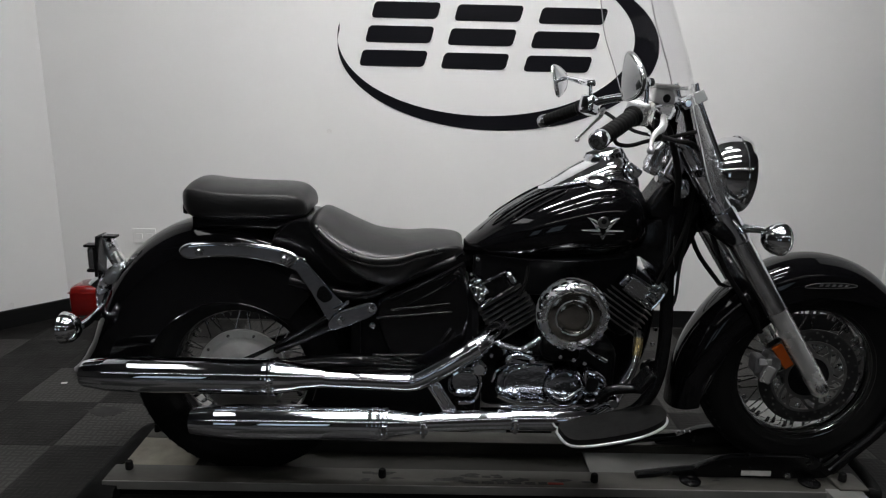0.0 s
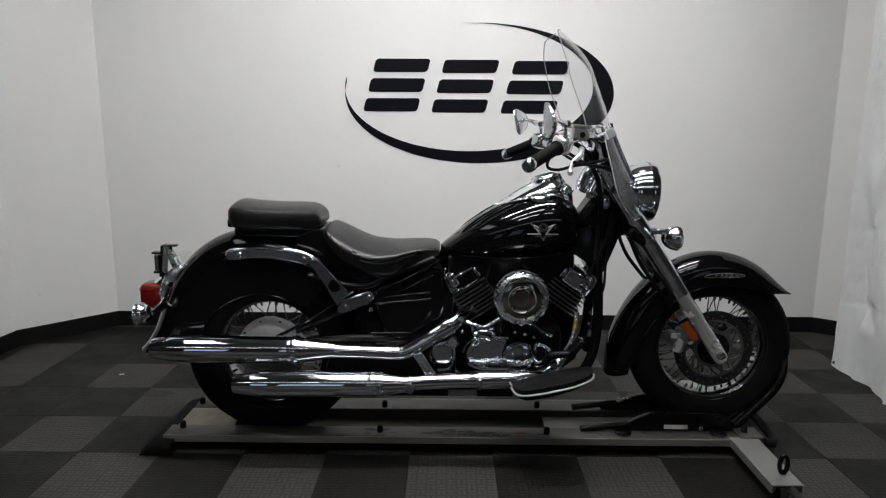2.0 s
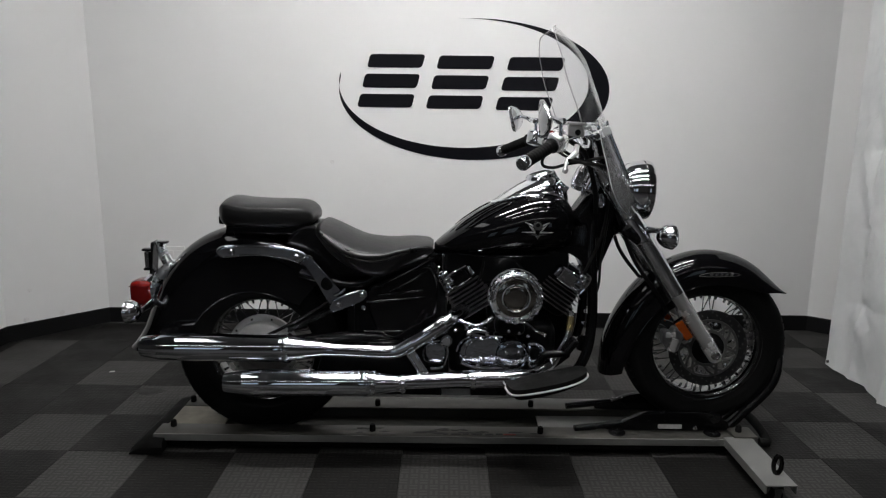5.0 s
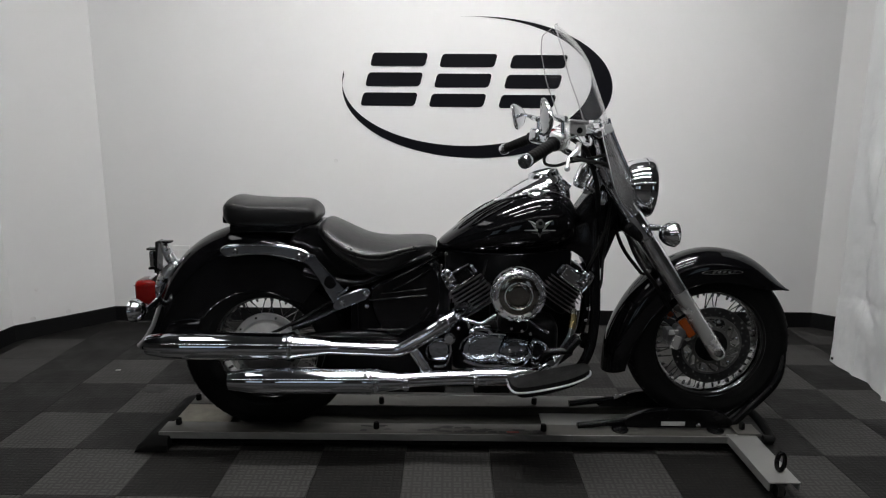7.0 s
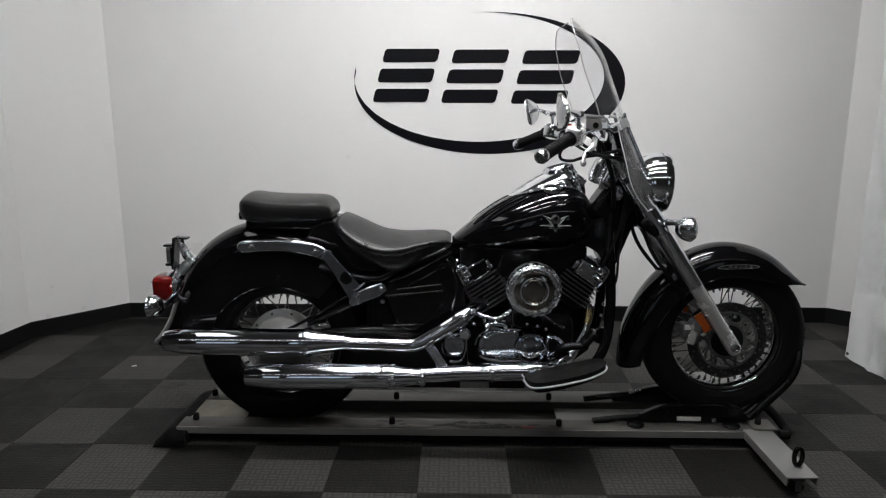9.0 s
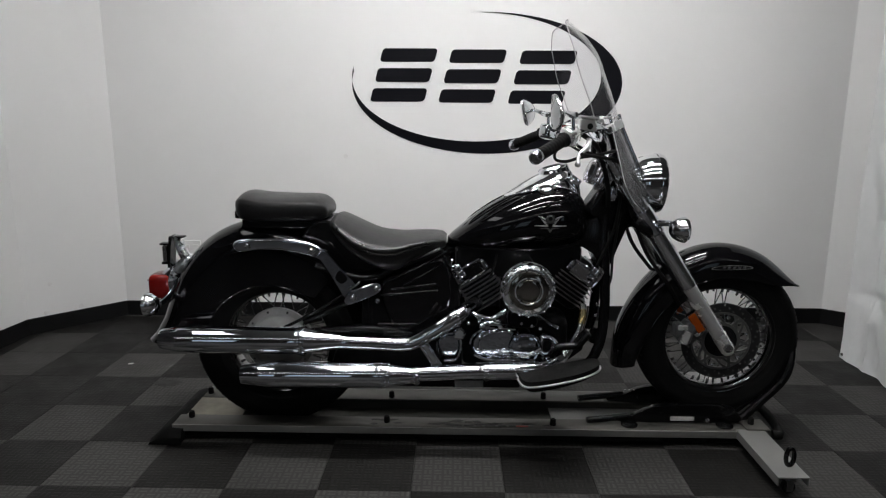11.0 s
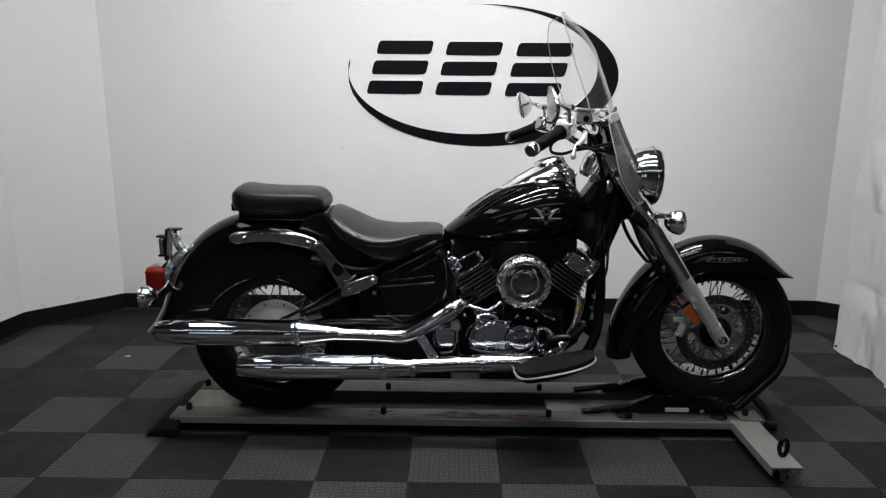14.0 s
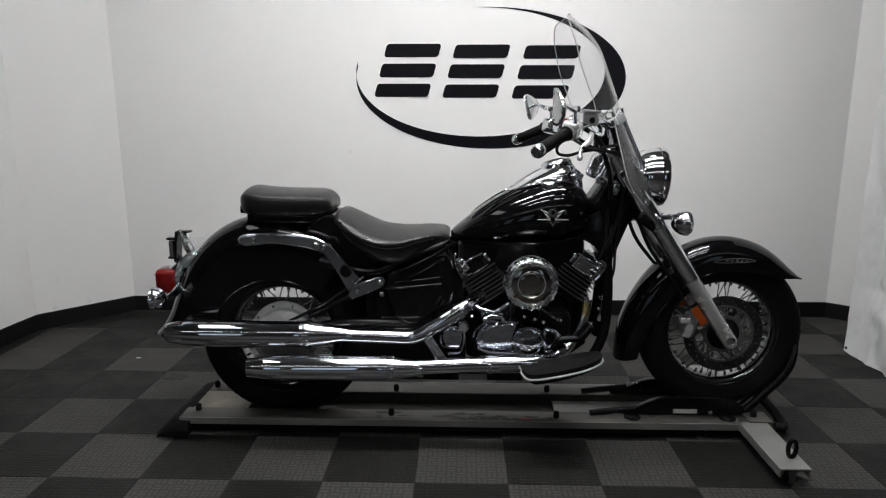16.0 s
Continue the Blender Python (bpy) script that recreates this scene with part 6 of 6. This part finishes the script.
for s in (-1, 1):
    part("shield_edge", shield_edge(s, [(1.165, 0.238)] + WIDTHS[5:]), SHIELD_EDGE, bike, "polished edge of the windshield")
    part("shield_edge", shield_edge(s, LOWER_WIDTHS), SHIELD_EDGE, bike, "polished edge of the windshield")

# tail: lamp, plate holder, signals
tail = part("tail_lamp", skin([ring(*v, p=4.5) for v in spline([(-0.496, 0.590, 0.520, 0.040), (-0.494, 0.600, 0.512, 0.047), (-0.482, 0.605, 0.508, 0.050), (-0.450, 0.606, 0.511, 0.051), (-0.420, 0.604, 0.52, 0.048)], 3)]), RED_LENS, bike, "red tail lamp lens")
part("lens_band", skin([[(x, y * 1.012, z) for x, y, z in ring(x, 0.587, 0.584, 0.0508, p=4.5)] for x in (-0.497, -0.425)]), RED_LENS, tail)
part("lamp_base", tube([(-0.400, 0, 0.61), (-0.425, 0, 0.575), (-0.440, 0, 0.53), (-0.455, 0, 0.505)], [0.034, 0.045, 0.045, 0.030], 20, 4), POLISHED, tail, "chrome tail lamp base")
part("tail_bracket", tube([(-0.335, 0, 0.66), (-0.375, 0, 0.635), (-0.405, 0, 0.60), (-0.43, 0, 0.55), (-0.45, 0, 0.51)], [0.020, 0.026, 0.024, 0.022, 0.016], 18, 4, 1.8), RIM_CAST, bike, "chrome tail bracket")
holder = part("plate_holder", moved(box((0, 0, 0), (0.010, 0.058, 0.120), 0.004), pose(-0.412, -0.01, 0.690, 0, 6, 0)), FRAME_BLACK, bike, "bare black licence plate bracket")
part("plate_arm", tube([(-0.395, -0.012, 0.748), (-0.383, -0.015, 0.735), (-0.375, -0.015, 0.705), (-0.362, -0.012, 0.672), (-0.350, 0, 0.655)], [0.008, 0.014, 0.016, 0.016, 0.014], 14, 4, 1.6), RIM_CAST, holder, "chrome curved bracket arm")
part("plate_lamp", lathe([(0, 0.012), (0.052, 0.012), (0.058, 0.009), (0.058, 0)], (-0.432, -0.02, 0.655), (0, 0, 1), 18), CHROME_DULL, holder, "small grey plate lamp")
part("plate_tab", box((-0.430, -0.02, 0.720), (0.034, 0.030, 0.008), 0.002), FRAME_BLACK, holder)
part("plate_tab", box((-0.428, -0.02, 0.648), (0.034, 0.030, 0.010), 0.003), FRAME_BLACK, holder)
part("plate_tab", box((-0.368, -0.03, 0.749), (0.034, 0.03, 0.007), 0.002), FRAME_BLACK, holder)
for s in (-1, 1):
    o = Vector((-0.408, s * 0.165, 0.526))
    stalk = part("signal_stalk", tube([(-0.415, 0, 0.545), (-0.41, s * 0.06, 0.538), (-0.408, s * 0.12, 0.530), (-0.410, s * 0.160, 0.528)], 0.012, 14, 4), CHROME, bike, "chrome signal stalk")
    part("signal_bowl", lathe([(-0.006, 0.0), (-0.002, 0.014), (0.006, 0.027), (0.019, 0.038), (0.034, 0.043), (0.044, 0.0435), (0.046, 0.039)], o, (-1, 0, 0), 32), POLISHED, stalk, "chrome turn signal bowl")
    part("signal_lens", lathe([(0.042, 0.038), (0.050, 0.034), (0.056, 0.020), (0.057, 0.0)], o, (-1, 0, 0), 28), CLEAR_LENS, stalk, "clear turn signal lens")

for bx, bz in ((-0.300, 0.690), (-0.322, 0.668), (-0.352, 0.610), (-0.372, 0.560)):
    part("bolt", bolt((bx, -0.062, bz), 0.006, (-0.5, -1, 0.3)), POLISHED, bike, "bright fender bolt")

# a scrap of paper left on the tiles
scrap = thing("paper_scrap", moved(box((0, 0, 0.0012), (0.022, 0.012, 0.0016), 0.0005), pose(-0.920, 0.636, 0.0003, 0, 0, 12)), STICKER_WHITE, "tiny pale paper scrap on the floor tiles", "litter")

# small bolts and leads on the dark side of the engine bay
for bx, by, bz, br in ((1.176, -0.062, 0.515, 0.006), (1.168, -0.075, 0.475, 0.006), (1.188, -0.055, 0.780, 0.007), (0.376, -0.150, 0.545, 0.0085), (0.655, -0.150, 0.735, 0.006), (0.640, -0.135, 0.690, 0.005)):
    part("bolt", bolt((bx, by, bz), br), CHROME, bike, "small bright bolt")
for s in (-1, 1):
    part("plug_lead", tube([(0.80 + 0.12 * (s > 0), -0.08, 0.70), (0.79 + 0.16 * (s > 0), -0.105, 0.66), (0.775 + 0.20 * (s > 0), -0.108, 0.62)], 0.005, 8), RUBBER, bike, "black plug lead")

# the two raised loops on the rear shoulders of the tank
for s in (-1, 1):
    for y, x0, x1 in ((0.058, 0.70, 0.875), (0.094, 0.745, 0.895)):
        loop = []
        for k in range(17):
            a = 2 * math.pi * k / 16
            x = (x0 + x1) / 2 + (x1 - x0) / 2 * math.cos(a)
            yy = y + 0.010 * math.sin(a)
            top_z = np.interp(x, [0.67, 0.73, 0.80, 0.88, 0.96], [0.795, 0.843, 0.889, 0.928, 0.958])
            wid = np.interp(x, [0.67, 0.73, 0.80, 0.88, 0.96], [0.082, 0.112, 0.138, 0.156, 0.166])
            mid = 0.712 + (top_z - 0.712) * 0.42
            z = mid + (top_z - mid) * max(0.0, 1 - (yy / wid) ** 2.3) ** (1 / 2.3)
            loop.append((x, s * yy, float(z) + 0.001))
        part("tank_loop", tube(loop, 0.0035, 8, 3), PAINT_BLACK, bike, "raised black loop on the tank")

# faint scuffs on the walls
def wall_scuff(place, inward, r, label):
    return thing("wall_scuff", lathe([(0, r), (0.0008, r * 0.92), (0.0008, 0.0)], place, inward, 14), SCUFF_GREY, label, "scuff mark")


wall_scuff((0.022, wall_y(0.022), 0.956), (0, -1, 0), 0.012, "faint grey scuff mark on the white wall")
bend, corner = Vector((-1.675, 1.04, 0)), Vector((-1.317, WALL_Y, 0))
facing = Vector((corner.y - bend.y, -(corner.x - bend.x), 0)).normalized()
for u, z, r in ((0.18, 0.105, 0.014), (0.52, 0.110, 0.013), (0.24, 0.265, 0.011)):
    wall_scuff(bend.lerp(corner, u) + Vector((0, 0, z)), facing, r, "faint grey scuff low on the white wall")
